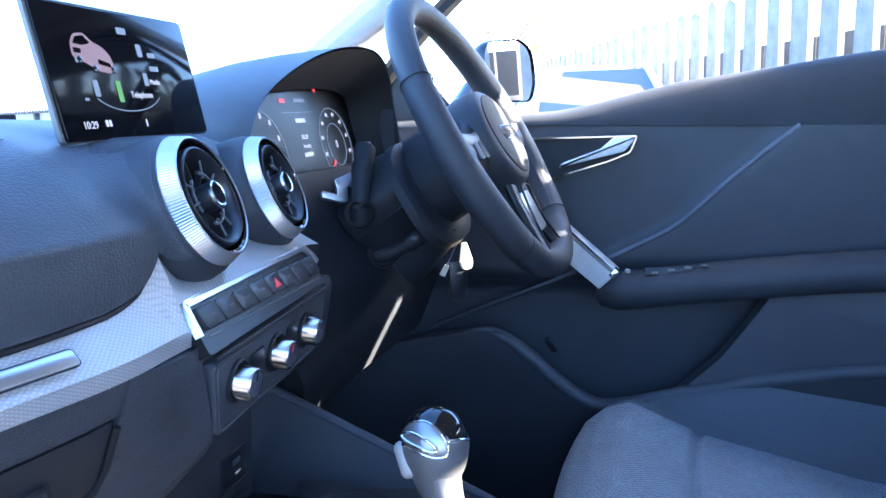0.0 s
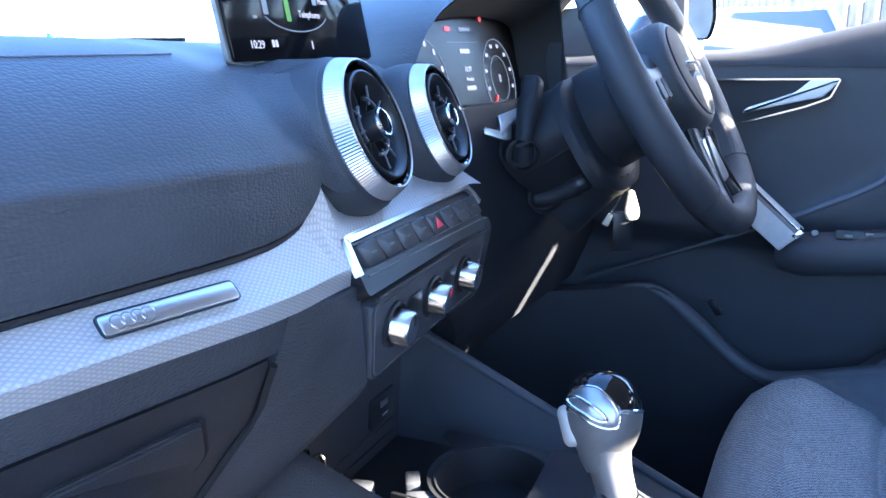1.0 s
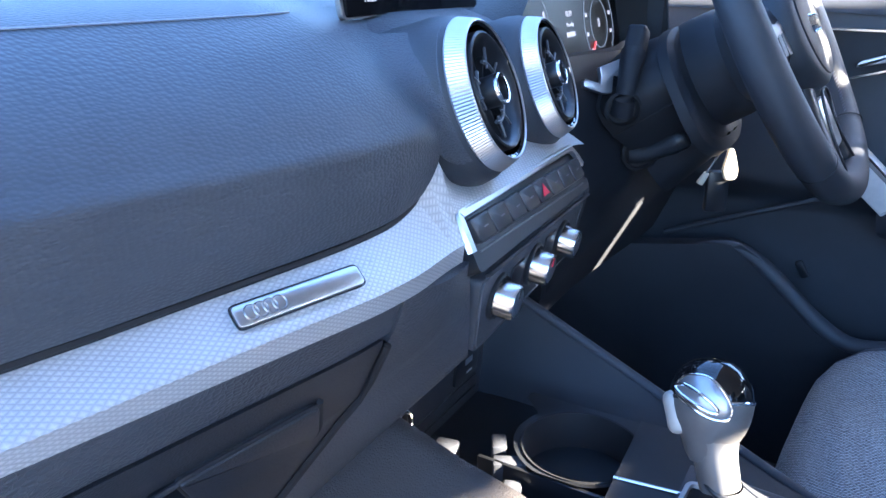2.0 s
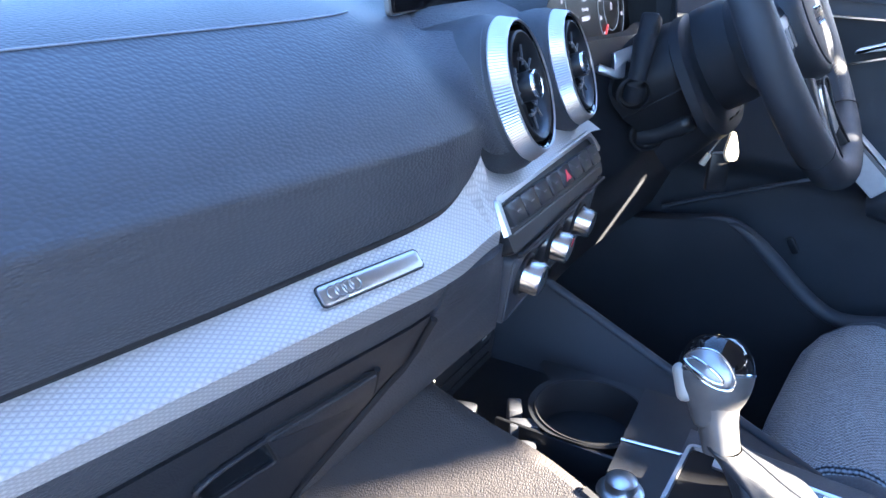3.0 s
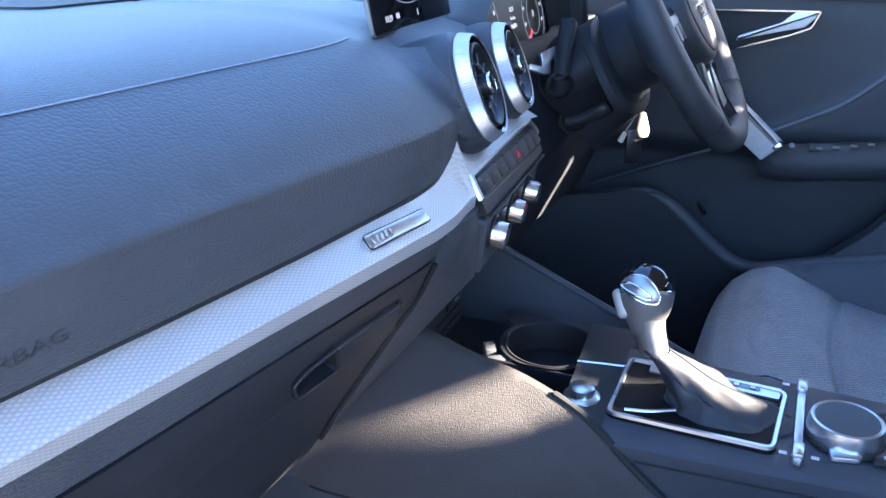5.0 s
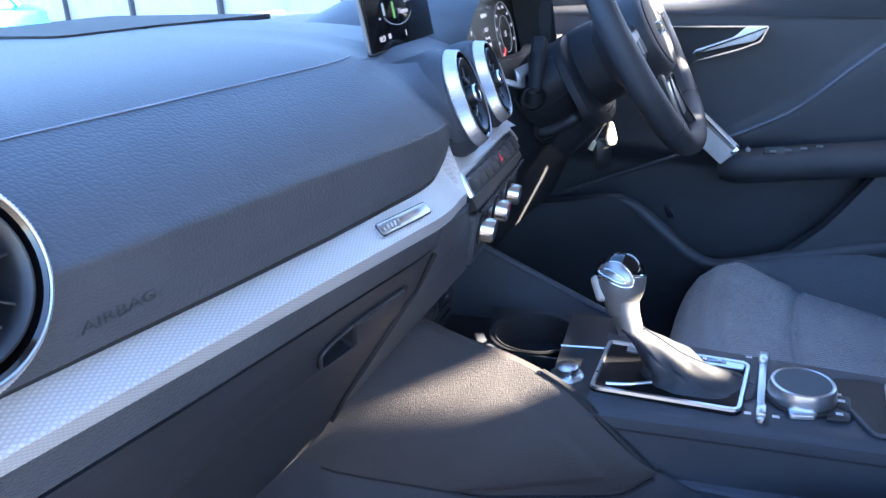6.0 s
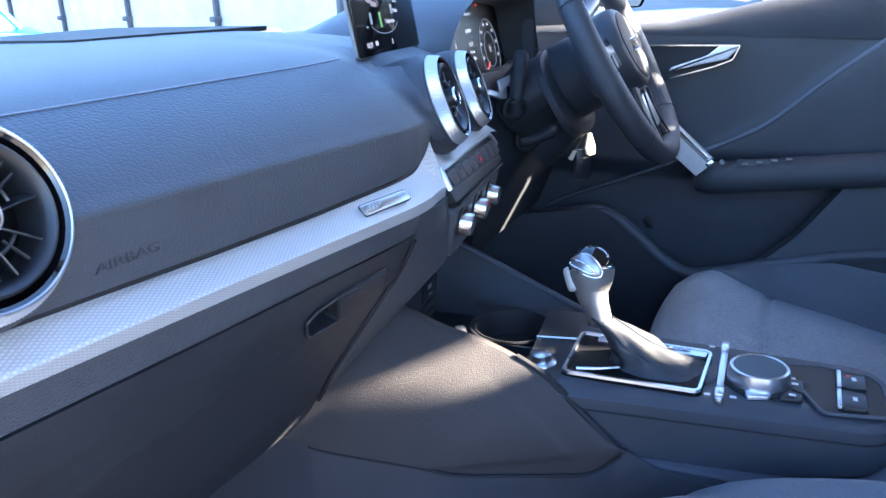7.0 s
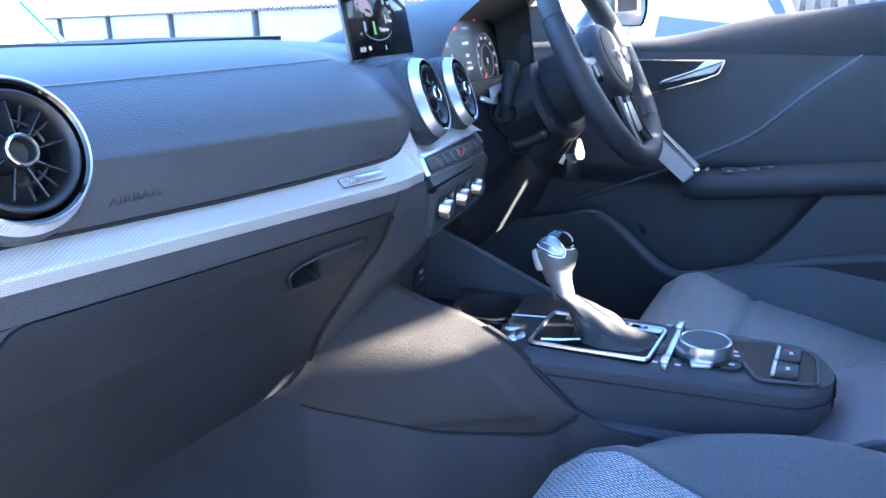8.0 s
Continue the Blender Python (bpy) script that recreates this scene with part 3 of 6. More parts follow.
def in_bowl(c):
    """The lid is open where the bowl of the handle sits."""
    l = HND.inverted() @ c
    inside = False
    for i, (x1, y1) in enumerate(BOWL):
        x0, y0 = BOWL[i - 1]
        if (y0 > l.y) != (y1 > l.y) and l.x < (x1 - x0) * (l.y - y0) / (y1 - y0) + x0:
            inside = not inside
    return inside


part("lid_back", grid(lambda u, v: lower(u, v, -0.012), span(-0.165, 0.36, 12), span(0.79, 1.012, 14), thick=0.004, thick_dir=(0, 1, 0), skip=lambda c: 0.19 < c.x < 0.25 and 0.92 < c.z < 0.975), M["matt"], dash)
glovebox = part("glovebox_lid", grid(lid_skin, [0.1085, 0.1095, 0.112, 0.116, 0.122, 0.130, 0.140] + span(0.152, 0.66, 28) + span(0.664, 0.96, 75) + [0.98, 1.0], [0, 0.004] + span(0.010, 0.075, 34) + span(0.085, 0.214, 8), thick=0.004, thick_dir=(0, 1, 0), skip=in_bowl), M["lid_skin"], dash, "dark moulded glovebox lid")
part("lid_side", grid(lambda u, v: lower(-0.165 + (lid_near(v) - 0.0025 + 0.165) * u, v), span(0, 1, 10), [0.80, 0.84, 0.88, 0.92, 0.96, 0.985] + span(0.988, lid_z(LID_LEFT) - 0.0018, 12), thick=0.02, thick_dir=(0, 1, 0)), M["pad"], dash, "dash skin at the side of the glovebox lid")
part("handle_bowl", grid(lambda u, v: HND @ Vector((BOWL[u][0] * (1 - 0.10 * v) - 0.0030 * v, BOWL[u][1] * (1 - 0.12 * v), 0.001 - 0.026 * v)), range(len(BOWL)), span(0, 1, 5), close_u=True), M["smooth"], glovebox)
part("bowl_back", slab([(x * 0.9 - 0.0035, y * 0.88) for x, y in BOWL], 0.003, HND @ pose(0, 0, -0.021)), M["smooth"], glovebox)
part("handle_gap", tube([HND @ Vector((x, y, 0.0002)) for x, y in GRIP], 0.0012, 8, closed=True), M["matt"], glovebox, "dark joint round the grip")
part("end_gap", tube(curve([HND @ Vector(p) for p in ((0.0445, -0.0120, 0), (0.0496, -0.0030, 0), (0.0450, 0.0095, 0), (0.0390, 0.0230, 0))], 12), 0.0017, 8), M["matt"], glovebox)
part("recess_lip", tube([HND @ Vector((x, y, 0.0003)) for x, y in BOWL], 0.0013, 8, closed=True), M["lid_skin"], glovebox)
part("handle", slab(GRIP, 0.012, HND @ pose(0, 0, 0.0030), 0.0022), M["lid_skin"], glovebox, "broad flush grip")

def centre_skin(u, v):
    """Grained skin from the strip's lower edge down to a point beside the climate panel."""
    zr = lerp(((0, 0.9965), (1, 0.905)), v)
    zl = lerp(((0, 1.0025), (1, 0.80)), v)
    xl = lid_right(zl) + 0.003 if zl < 0.974 else 0.352
    left = Vector(lower(xl, zl, 0.002))
    right = Vector((lerp(((0.905, 0.452), (0.95, 0.4365), (0.9965, 0.4235)), zr), lerp(((0.905, 0.314), (0.92, 0.3015), (0.95, 0.2950), (0.9965, 0.2885)), zr), zr))
    p = left.lerp(right, u)
    p.y -= 0.006 * math.sin(3.1416 * u) * (1 - v)
    return p


part("centre_skin", grid(centre_skin, span(0, 1, 22), span(0, 1, 20), thick=0.02, thick_dir=(0.2, 1, 0)), M["pad"], dash, "grained skin beside the climate panel")
g = [lower(lid_right(z) + 0.0015, z, 0.0035) for z in span(0.80, 0.974, 14)]
part("lid_gap", tube(g, 0.0022, 6), M["matt"], dash)
part("under_tray", grid(lambda u, v: (u, edge_y(u) + 0.135 + v * 0.45, 0.787 - 0.03 * v), span(-0.165, 0.36, 6), span(0, 1, 4), thick=0.01, thick_dir=(0, 0, 1)), M["plastic"], dash)

# ---- centre stack
STK = facing((0.542, 0.2985, 1.0085), 4.2, 27)          # face of the button row
def centre(u, v):
    """Silver face between the vent pods and the button row; it carries on the strip's upper face."""
    t = smoothstep(0.42, 0.68, u)
    z = lerp(((0, 1.085), (0.5, 1.052), (0.78, 1.037), (1, 1.0265)), v) - 0.003 * t * v - 0.008 * smoothstep(0.62, 0.69, u) * v
    k = smoothstep(0.4125, 0.455, u)
    near = lerp(((0, 0.328), (0.55, 0.3035), (1, 0.2935)), v)
    far = lerp(((0, 0.365), (0.5, 0.334), (0.78, 0.315), (1, 0.2935)), v)
    return (u, near + (far - near) * k + 0.014 * t, z)


part("centre_trim", grid(centre, span(0.4125, 0.658, 60), span(0, 1, 14), uv=lambda u, v: (u, v * 0.075), thick=0.012, thick_dir=(0, 1, 0)), M["decor"], dash, "silver lozenge-pattern centre trim")
row = part("button_panel", slab(round_poly([(-0.123, -0.020), (0.092, -0.023), (0.092, 0.010), (-0.120, 0.0165)], 0.004), 0.02, STK @ pose(0, 0, 0.001)), M["smooth"], dash)
part("row_frame", rim([(-0.1294, -0.006), (-0.1288, 0.001), (-0.1272, 0.0165), (-0.1255, 0.0190), (-0.1220, 0.0200), (0.0, 0.0190), (0.078, 0.0178), (0.0865, 0.0150), (0.0945, 0.006), (0.0980, -0.002)], 0.0072, 0.003, STK @ pose(0, 0, 0.002), closed=False), M["satin"], dash, "broad satin silver frame round the buttons")
for k in range(8):
    x0 = -0.1145 + k * 0.0255
    zz = 0.0036 - k * 0.0009
    b = part("button", slab(round_poly([(x0 - 0.0002, -0.0085 + zz), (x0 + 0.0234, -0.0095 + zz), (x0 + 0.0229, 0.0068 + zz), (x0 - 0.0036, 0.0076 + zz)], 0.0032, 4), 0.007, STK @ pose(0, 0, 0.0055), 0.0013), M["key"], row)
    if k == 4:
        part("hazard_mark", slab([(x0 + 0.006, -0.005 + zz), (x0 + 0.0185, -0.005 + zz), (x0 + 0.0122, 0.003 + zz)], 0.001, STK @ pose(0, 0, 0.0060)), M["red"], b, "red hazard triangle", smooth=False)
    else:
        part("print_mark", rbox((0.006, 0.0009, 0.0003), STK @ pose(x0 + 0.0128, zz - 0.001, 0.0056), 0), M["dim_print"], b, smooth=False)
for s in (-0.0085, -0.0130):
    part("slot_line", rbox((0.200, 0.0012, 0.0012), STK @ pose(-0.014, s, 0.0016, 0, 0, -2.2), 0.0003, 1), M["gunmetal"], row, "thin silver line")

CLI = facing((0.545, 0.3005, 0.955), 4.2, -10)          # climate panel
part("stack_body", grid(lambda u, v: (u, lerp(((0, 0.292), (0.12, 0.288), (0.3, 0.292), (0.75, 0.303), (0.86, 0.318), (1, 0.375)), v) + 0.014 * smoothstep(0.43, 0.68, u) + 0.0085, lerp(((0, 0.992), (0.12, 0.984), (0.3, 0.965), (0.75, 0.918), (0.86, 0.905), (1, 0.888)), v) - 0.01 * smoothstep(0.43, 0.68, u)), span(0.425, 0.690, 14), span(0, 1, 15), thick=0.02, thick_dir=(0, 1, 0)), M["plastic"], dash)
climate = part("climate_panel", slab(round_poly([(-0.098, -0.034), (0.112, -0.034), (0.112, 0.030), (-0.110, 0.024)], 0.008), 0.01, CLI @ pose(0, 0, 0.001), 0.0015), M["flank_skin"], dash)
part("panel_outline", rim(round_poly([(-0.096, -0.032), (0.110, -0.032), (0.110, 0.028), (-0.107, 0.022)], 0.008), 0.0010, 0.0008, CLI @ pose(0, 0, 0.001)), M["tray"], climate)
part("slot", rbox((0.205, 0.0025, 0.004), STK @ pose(-0.010, -0.0262, -0.001, 0, 0, -1.0), 0.0005), M["matt"], dash)
for k, x0 in enumerate((-0.074, -0.005, 0.062)):
    ax = CLI @ pose(x0, 0.000 - 0.0018 * k, 0.001)
    part("knob_collar", revolve([(0.0165, 0.0), (0.0165, 0.002), (0.0152, 0.003), (0.0142, 0.001)], 40, ax), M["smooth"], climate)
    knob = part("knob", revolve([(0.0128, 0.0), (0.0128, 0.0022), (0.0124, 0.0030), (0.0120, 0.0135), (0.0112, 0.0152), (0.0096, 0.0156)], 72, ax, wave=lambda i, q: 1 + (0.018 if q % 2 else 0) * (2 <= i <= 3)), M["knob_metal"], climate, "knurled polished knob")
    part("cap", revolve([(0.0097, 0.0), (0.0097, 0.0153), (0.0, 0.0153)], 40, ax), M["satin"], knob)
    part("pointer", rbox((0.0012, 0.007, 0.0006), ax @ pose(0.0, 0.0066, 0.0156), 0), M["red"] if k == 1 else M["matt"], knob, smooth=False)
for q in (-0.040, 0.030):
    part("flap_button", slab(round_poly([(q - 0.012, -0.012), (q + 0.012, -0.012), (q + 0.012, 0.012), (q - 0.012, 0.012)], 0.002), 0.002, CLI @ pose(0, 0, 0.0022), 0.0006), M["smooth"], climate)


# ---- round air vents
def air_vent(place, yaw, tilt, pod):
    v = thing("air_vent", "round air vent with a knurled chrome ring and black fins", "air vent", place, group="round dashboard vents")
    ax = facing(place, yaw, tilt)
    part("ring", revolve([(0.0418, -0.0125), (0.0466, -0.0123), (0.0470, -0.0110), (0.0430, -0.0012), (0.0426, -0.0003), (0.0420, 0.0), (0.0414, -0.0006), (0.0412, -0.0125), (0.0418, -0.0125)], 288, ax, wave=lambda i, q: 1 + (0.011 if q % 2 else 0) * (2 <= i <= 3)), M["knurl"], v, "knurled chrome ring", smooth=False)
    part("inner_ring", revolve([(0.0413, -0.010), (0.0413, -0.0012), (0.0396, -0.0022), (0.0374, -0.012), (0.0368, -0.03)], 64, ax), M["gloss"], v)
    part("throat", revolve([(0.0354, -0.010), (0.033, -0.024), (0.031, -0.046), (0.0, -0.047)], 48, ax), M["matt"], v)
    part("nozzle", revolve([(0.0362, -0.020), (0.0362, -0.003), (0.0357, -0.0008), (0.0345, -0.0002), (0.0326, -0.0012), (0.0298, -0.006), (0.0285, -0.022)], 64, ax), M["smooth"], v, "black swivelling nozzle")
    for k in range(9):
        a = ax @ Matrix.Rotation(radians(40 * k + 8), 4, "Z")
        part("fin", rbox((0.0195, 0.0010, 0.005), a @ pose(0.0195, 0, -0.0125, 0, 0, 0), 0.0003, 1) if pod else rbox((0.0195, 0.0012, 0.010), a @ pose(0.0195, 0, -0.0065, 18, 0, 0), 0.0003, 1), M["matt"] if pod else M["smooth"], v)
    # pod fins take a paler plastic, which paints in the reflections on their gloss
    for k in range(3):
        arc = [ax @ Vector((0.0185 * math.cos(q), 0.0185 * math.sin(q), -0.0055)) for q in span(k * 2.094 + 0.2, k * 2.094 + 1.5, 10)]
        part("arc_fin", tube(arc, 0.0012, 6), M["tray"] if pod else M["smooth"], v)
        for q in (0.55, 1.15):
            e = Vector((math.cos(k * 2.094 + q), math.sin(k * 2.094 + q), 0))
            part("stub_fin", tube([ax @ (e * 0.0150 + Vector((0, 0, -0.0055))), ax @ (e * 0.0285 + Vector((0, 0, -0.0050)))], 0.0009, 6), M["tray"] if pod else M["smooth"], v)
    hub = part("hub", revolve([(0.0095, -0.022), (0.0098, 0.0005), (0.0092, 0.0020), (0.0076, 0.0020), (0.0073, -0.006), (0.0, -0.0065)], 40, ax), M["smooth"], v)
    part("hub_ring", revolve([(0.0098, 0.0012), (0.0095, 0.0030), (0.0088, 0.0036), (0.0078, 0.0034), (0.0074, -0.004)], 40, ax), M["chrome"], hub)
    if pod:
        part("pod", revolve([(0.0455, -0.0118), (0.0480, -0.0135), (0.0505, -0.018), (0.0525, -0.027), (0.0540, -0.05), (0.056, -0.12)], 64, ax), M["plastic"], v, "dark plastic vent pod")
    else:
        part("socket", revolve([(0.0460, -0.0115), (0.0490, -0.014), (0.0505, -0.022), (0.0520, -0.06)], 64, ax), M["pad"], v)
    return v


air_vent((0.4716, 0.2969, 1.0881), 8.7, 20, True)
air_vent((0.6125, 0.3150, 1.0815), 8.7, 20, True)
air_vent((-0.043, 0.328, 1.1065), -8, 18, False)

def pad_at(x, z):
    return edge_y(x) + pad_y(x, z) + recede(x, z)


POD = facing((0.4716, 0.2969, 1.0881), 8.7, 20)


def pod_fillet(u, v):
    """Hollow sweep from the first pod's side into the pad: u from below upwards, v from the pod outwards."""
    a = radians(lerp(((0, 222), (1, 116)), u))
    ring = Vector((0.0528 * math.cos(a), 0.0528 * math.sin(a), 0))
    start, h = POD @ (ring * 0.925 + Vector((0, 0, -0.0146))), 0.03
    for _ in range(12):
        p = POD @ (ring + Vector((0, 0, -h)))
        h = max(0.02, h + 0.8 * (pad_at(p.x, min(p.z, 1.131)) - p.y))
    corner = POD @ (ring + Vector((0, 0, -h)))
    x, z = 0.4716 - lerp(((0, 0.0615), (0.35, 0.078), (0.7, 0.082), (1, 0.070)), u), 1.0605 + 0.070 * u
    end = Vector((x, pad_at(x, z) + 0.0005, z))
    return start * (1 - v) ** 2 + corner * 2 * v * (1 - v) + end * v * v


part("pod_fillet", grid(pod_fillet, span(0, 1, 40), span(0, 1, 20), thick=0.003, thick_dir=(0.5, 0.85, 0)), M["pad"], dash, "dash skin sweeping into the vent pod")

# dash top over the vents, towards the instrument hood
part("centre_top", grid(lambda u, v: (u, 0.328 + 0.022 * smoothstep(0.45, 0.68, u) + v * 0.63, lerp(((0, 1.090), (0.006, 1.104), (0.016, 1.114), (0.03, 1.121), (0.05, 1.127), (0.09, 1.1345), (0.15, 1.1415), (0.23, 1.1465), (0.35, 1.149), (0.63, 1.141)), v * 0.63) - 0.030 * smoothstep(0.60, 0.70, u) - 0.014 * (1 - smoothstep(0.445, 0.480, u))), span(0.445, 0.70, 12), [0, 0.01, 0.018, 0.026, 0.035, 0.048, 0.063, 0.08, 0.11, 0.145, 0.18, 0.22, 0.26, 0.3, 0.4, 0.55, 0.7, 0.85, 1.0], thick=0.02, thick_dir=(0, 0, -1)), M["pad"], dash)
part("driver_top", grid(lambda u, v: (u, 0.50 + 0.47 * v, 1.128 - 0.012 * v), span(0.69, 1.19, 6), span(0, 1, 5), thick=0.02, thick_dir=(0, 0, -1)), M["pad"], dash)
part("pod_web", grid(lambda u, v: (u, 0.372 + 0.03 * smoothstep(0.45, 0.68, u) - 0.020 * v, 1.119 - 0.066 * v), span(0.50, 0.69, 6), span(0, 1, 3), thick=0.01, thick_dir=(0, 1, 0)), M["plastic"], dash)

# ---- centre screen
SCR = facing((0.538, 0.400, 1.176), 4.2, 10)
screen = thing("display_screen", "thin black upright display with a lit menu, in an aluminium edge", "screen", (0.538, 0.405, 1.125))
part("case", slab(round_poly([(-0.099, -0.050), (0.099, -0.050), (0.099, 0.050), (-0.099, 0.050)], 0.004), 0.0035, SCR @ pose(0, 0, -0.002), 0.001), M["gunmetal"], screen, "satin aluminium case")
part("panel", slab(round_poly([(-0.096, -0.049), (0.097, -0.049), (0.097, 0.048), (-0.096, 0.048)], 0.003), 0.003, SCR, 0.0005), M["screen_glass"], screen, "black glossy glass")

text("clock_text", "10:29", 0.0075, SCR @ pose(-0.068, -0.0385, 0.0006), M["ui_white"], screen)
text("menu_text", "Telephone", 0.0070, SCR @ pose(0.006, -0.0165, 0.0006), M["ui_white"], screen)
text("menu_text", "Media", 0.0060, SCR @ pose(0.029, -0.0060, 0.0006), M["ui_white"], screen)
for x0, y0, w, h, k in ((-0.0225, -0.014, 0.006, 0.016, "ui_green"), (0.0022, -0.0385, 0.0016, 0.006, "ui_white"), (-0.049, -0.0375, 0.003, 0.005, "ui_white"), (-0.045, -0.0375, 0.003, 0.005, "ui_white"),
                        (0.018, 0.019, 0.007, 0.010, "ui_dim"), (0.034, 0.016, 0.011, 0.004, "ui_dim"), (0.033, 0.005, 0.013, 0.004, "ui_dim"), (-0.050, -0.012, 0.006, 0.012, "ui_dim"), (0.017, -0.004, 0.006, 0.010, "ui_dim"),
                        (-0.063, 0.010, 0.004, 0.008, "ui_dim"), (-0.064, -0.020, 0.005, 0.002, "ui_dim"), (0.0, 0.033, 0.012, 0.005, "ui_dim")):
    part("screen_icon", slab(round_poly([(x0 - w / 2, y0 - h / 2), (x0 + w / 2, y0 - h / 2), (x0 + w / 2, y0 + h / 2), (x0 - w / 2, y0 + h / 2)], 0.001), 0.0003, SCR @ pose(0, 0, 0.0007)), M[k], screen, smooth=False)
part("car_picture", slab(round_poly([(-0.067, 0.010), (-0.066, 0.020), (-0.060, 0.0265), (-0.049, 0.0280), (-0.041, 0.0220), (-0.030, 0.0185), (-0.0225, 0.0120), (-0.0215, 0.0030), (-0.0270, -0.0010), (-0.040, 0.0005), (-0.055, 0.0065)], 0.003), 0.0003, SCR @ pose(0, 0, 0.0007)), M["ui_car"], screen, "reddish picture of a car", smooth=False)
for poly in ([(-0.0635, 0.0195), (-0.0590, 0.0245), (-0.0500, 0.0258), (-0.0440, 0.0205), (-0.0540, 0.0185)], [(-0.0645, 0.0165), (-0.0560, 0.0160), (-0.0575, 0.0125), (-0.0645, 0.0130)], [(-0.0400, 0.0060), (-0.0260, 0.0035), (-0.0255, 0.0065), (-0.0390, 0.0095)]):
    part("picture_window", slab(round_poly(poly, 0.001), 0.0003, SCR @ pose(0, 0, 0.0010)), M["gloss"], screen, smooth=False)
for x0, y0 in ((-0.0600, 0.0080), (-0.0450, 0.0020), (-0.0235, 0.0020)):
    part("picture_wheel", revolve([(0.0, 0.0002), (0.0026, 0.0002), (0.0030, 0.0)], 14, SCR @ pose(x0, y0, 0.0010)), M["gloss"], screen)
part("menu_arc", tube([SCR @ Vector((-0.012 + 0.045 * math.cos(a), -0.012 + 0.017 * math.sin(a), 0.0008)) for a in span(3.6, 5.9, 20)], 0.0004, 5), M["ui_dim"], screen)

# ---- instrument hood and cluster
LIP = [(0.640, 0.372, 1.085), (0.648, 0.362, 1.125), (0.672, 0.356, 1.158), (0.723, 0.350, 1.183), (0.800, 0.348, 1.204), (0.880, 0.346, 1.215), (0.960, 0.346, 1.214), (1.012, 0.348, 1.193), (1.036, 0.350, 1.150), (1.040, 0.345, 1.100), (1.036, 0.335, 1.040)]
BACK = [(0.655, 0.66, 1.06), (0.658, 0.66, 1.08), (0.672, 0.66, 1.10), (0.71, 0.66, 1.118), (0.78, 0.66, 1.130), (0.88, 0.66, 1.135), (0.98, 0.66, 1.130), (1.06, 0.66, 1.115), (1.12, 0.66, 1.09), (1.15, 0.66, 1.05), (1.16, 0.66, 1.0)]
lip, back = curve(LIP, 40), curve(BACK, 40)


def hood(u, v):
    a, b = lip[u], back[u]
    p = a.lerp(b, v)
    p.z += 0.022 * math.sin(3.1416 * min(1, v * 1.0)) * (0.4 + 0.6 * smoothstep(0.6, 0.8, p.x))
    return p


part("instrument_hood", grid(hood, range(40), [0, 0.015, 0.05, 0.12, 0.22, 0.35, 0.5, 0.7, 1.0]), M["pad"], dash, "hooded cowl over the instruments")
tun = curve([(0.700, 0.405, 1.060), (0.700, 0.405, 1.100), (0.706, 0.405, 1.135), (0.730, 0.405, 1.158), (0.80, 0.405, 1.168), (0.88, 0.405, 1.172), (0.95, 0.405, 1.170), (0.995, 0.405, 1.160), (1.010, 0.405, 1.135), (1.012, 0.405, 1.09), (1.008, 0.405, 1.05)], 40)
part("hood_lining", grid(lambda u, v: lip[u].lerp(tun[u], v) + Vector((0, 0.002, -0.003)), range(40), span(0, 1, 5)), M["matt"], dash)
CLU = facing((0.860, 0.402, 1.106), 0, 12)
part("display_surround", slab(round_poly([(-0.165, -0.10), (0.160, -0.10), (0.155, 0.045), (0.115, 0.066), (-0.105, 0.066), (-0.155, 0.040)], 0.02), 0.012, CLU @ pose(0, 0, -0.004)), M["matt"], dash)
cluster = part("instrument_display", slab(round_poly([(-0.155, -0.058), (0.15, -0.058), (0.15, 0.068), (-0.155, 0.068)], 0.02), 0.01, CLU), M["display"], dash, "dark digital instrument panel")

ax = CLU @ pose(0.080, -0.008, 0.0008)
part("dial_ring", revolve([(0.047, 0), (0.0476, 0.0006), (0.0482, 0)], 60, ax), M["ui_dim"], cluster)
part("inner_dial", revolve([(0.0268, 0), (0.0274, 0.0006), (0.0280, 0)], 48, ax), M["ui_dim"], cluster)
for k in range(9):
    a = radians(225 - 30 * k)
    part("speed_mark", rbox((0.007, 0.0045, 0.0004), ax @ pose(0.0405 * math.cos(a), 0.0405 * math.sin(a), 0), 0), M["ui_white"], cluster, smooth=False)
part("needle", tube([ax @ Vector((-0.020, -0.020, 0.001)), ax @ Vector((-0.033, -0.033, 0.001))], 0.0013, 6), M["ui_red"], cluster, "red needle")
text("speed_text", "0", 0.014, ax @ pose(0, 0, 0.0002), M["ui_white"], cluster)
text("clock_text", "10:29", 0.0085, CLU @ pose(-0.010, 0.006, 0.0008), M["ui_white"], cluster)
text("day_text", "Monday", 0.0065, CLU @ pose(-0.009, -0.005, 0.0008), M["ui_white"], cluster)
for x0, y0, w, h, k in ((-0.010, -0.015, 0.024, 0.005, "ui_white"), (-0.010, 0.026, 0.026, 0.005, "ui_white"), (0.000, 0.050, 0.030, 0.004, "ui_dim"), (-0.045, 0.050, 0.014, 0.005, "ui_red"), (-0.028, -0.046, 0.012, 0.004, "ui_white"), (0.012, -0.046, 0.016, 0.004, "ui_white"),
                        (-0.018, -0.053, 0.008, 0.004, "ui_red"), (-0.010, -0.040, 0.11, 0.0006, "ui_dim"), (-0.010, 0.036, 0.085, 0.0006, "ui_dim")):
    part("display_mark", rbox((w, h, 0.0004), CLU @ pose(x0, y0, 0.0008), 0), M[k], cluster, smooth=False)
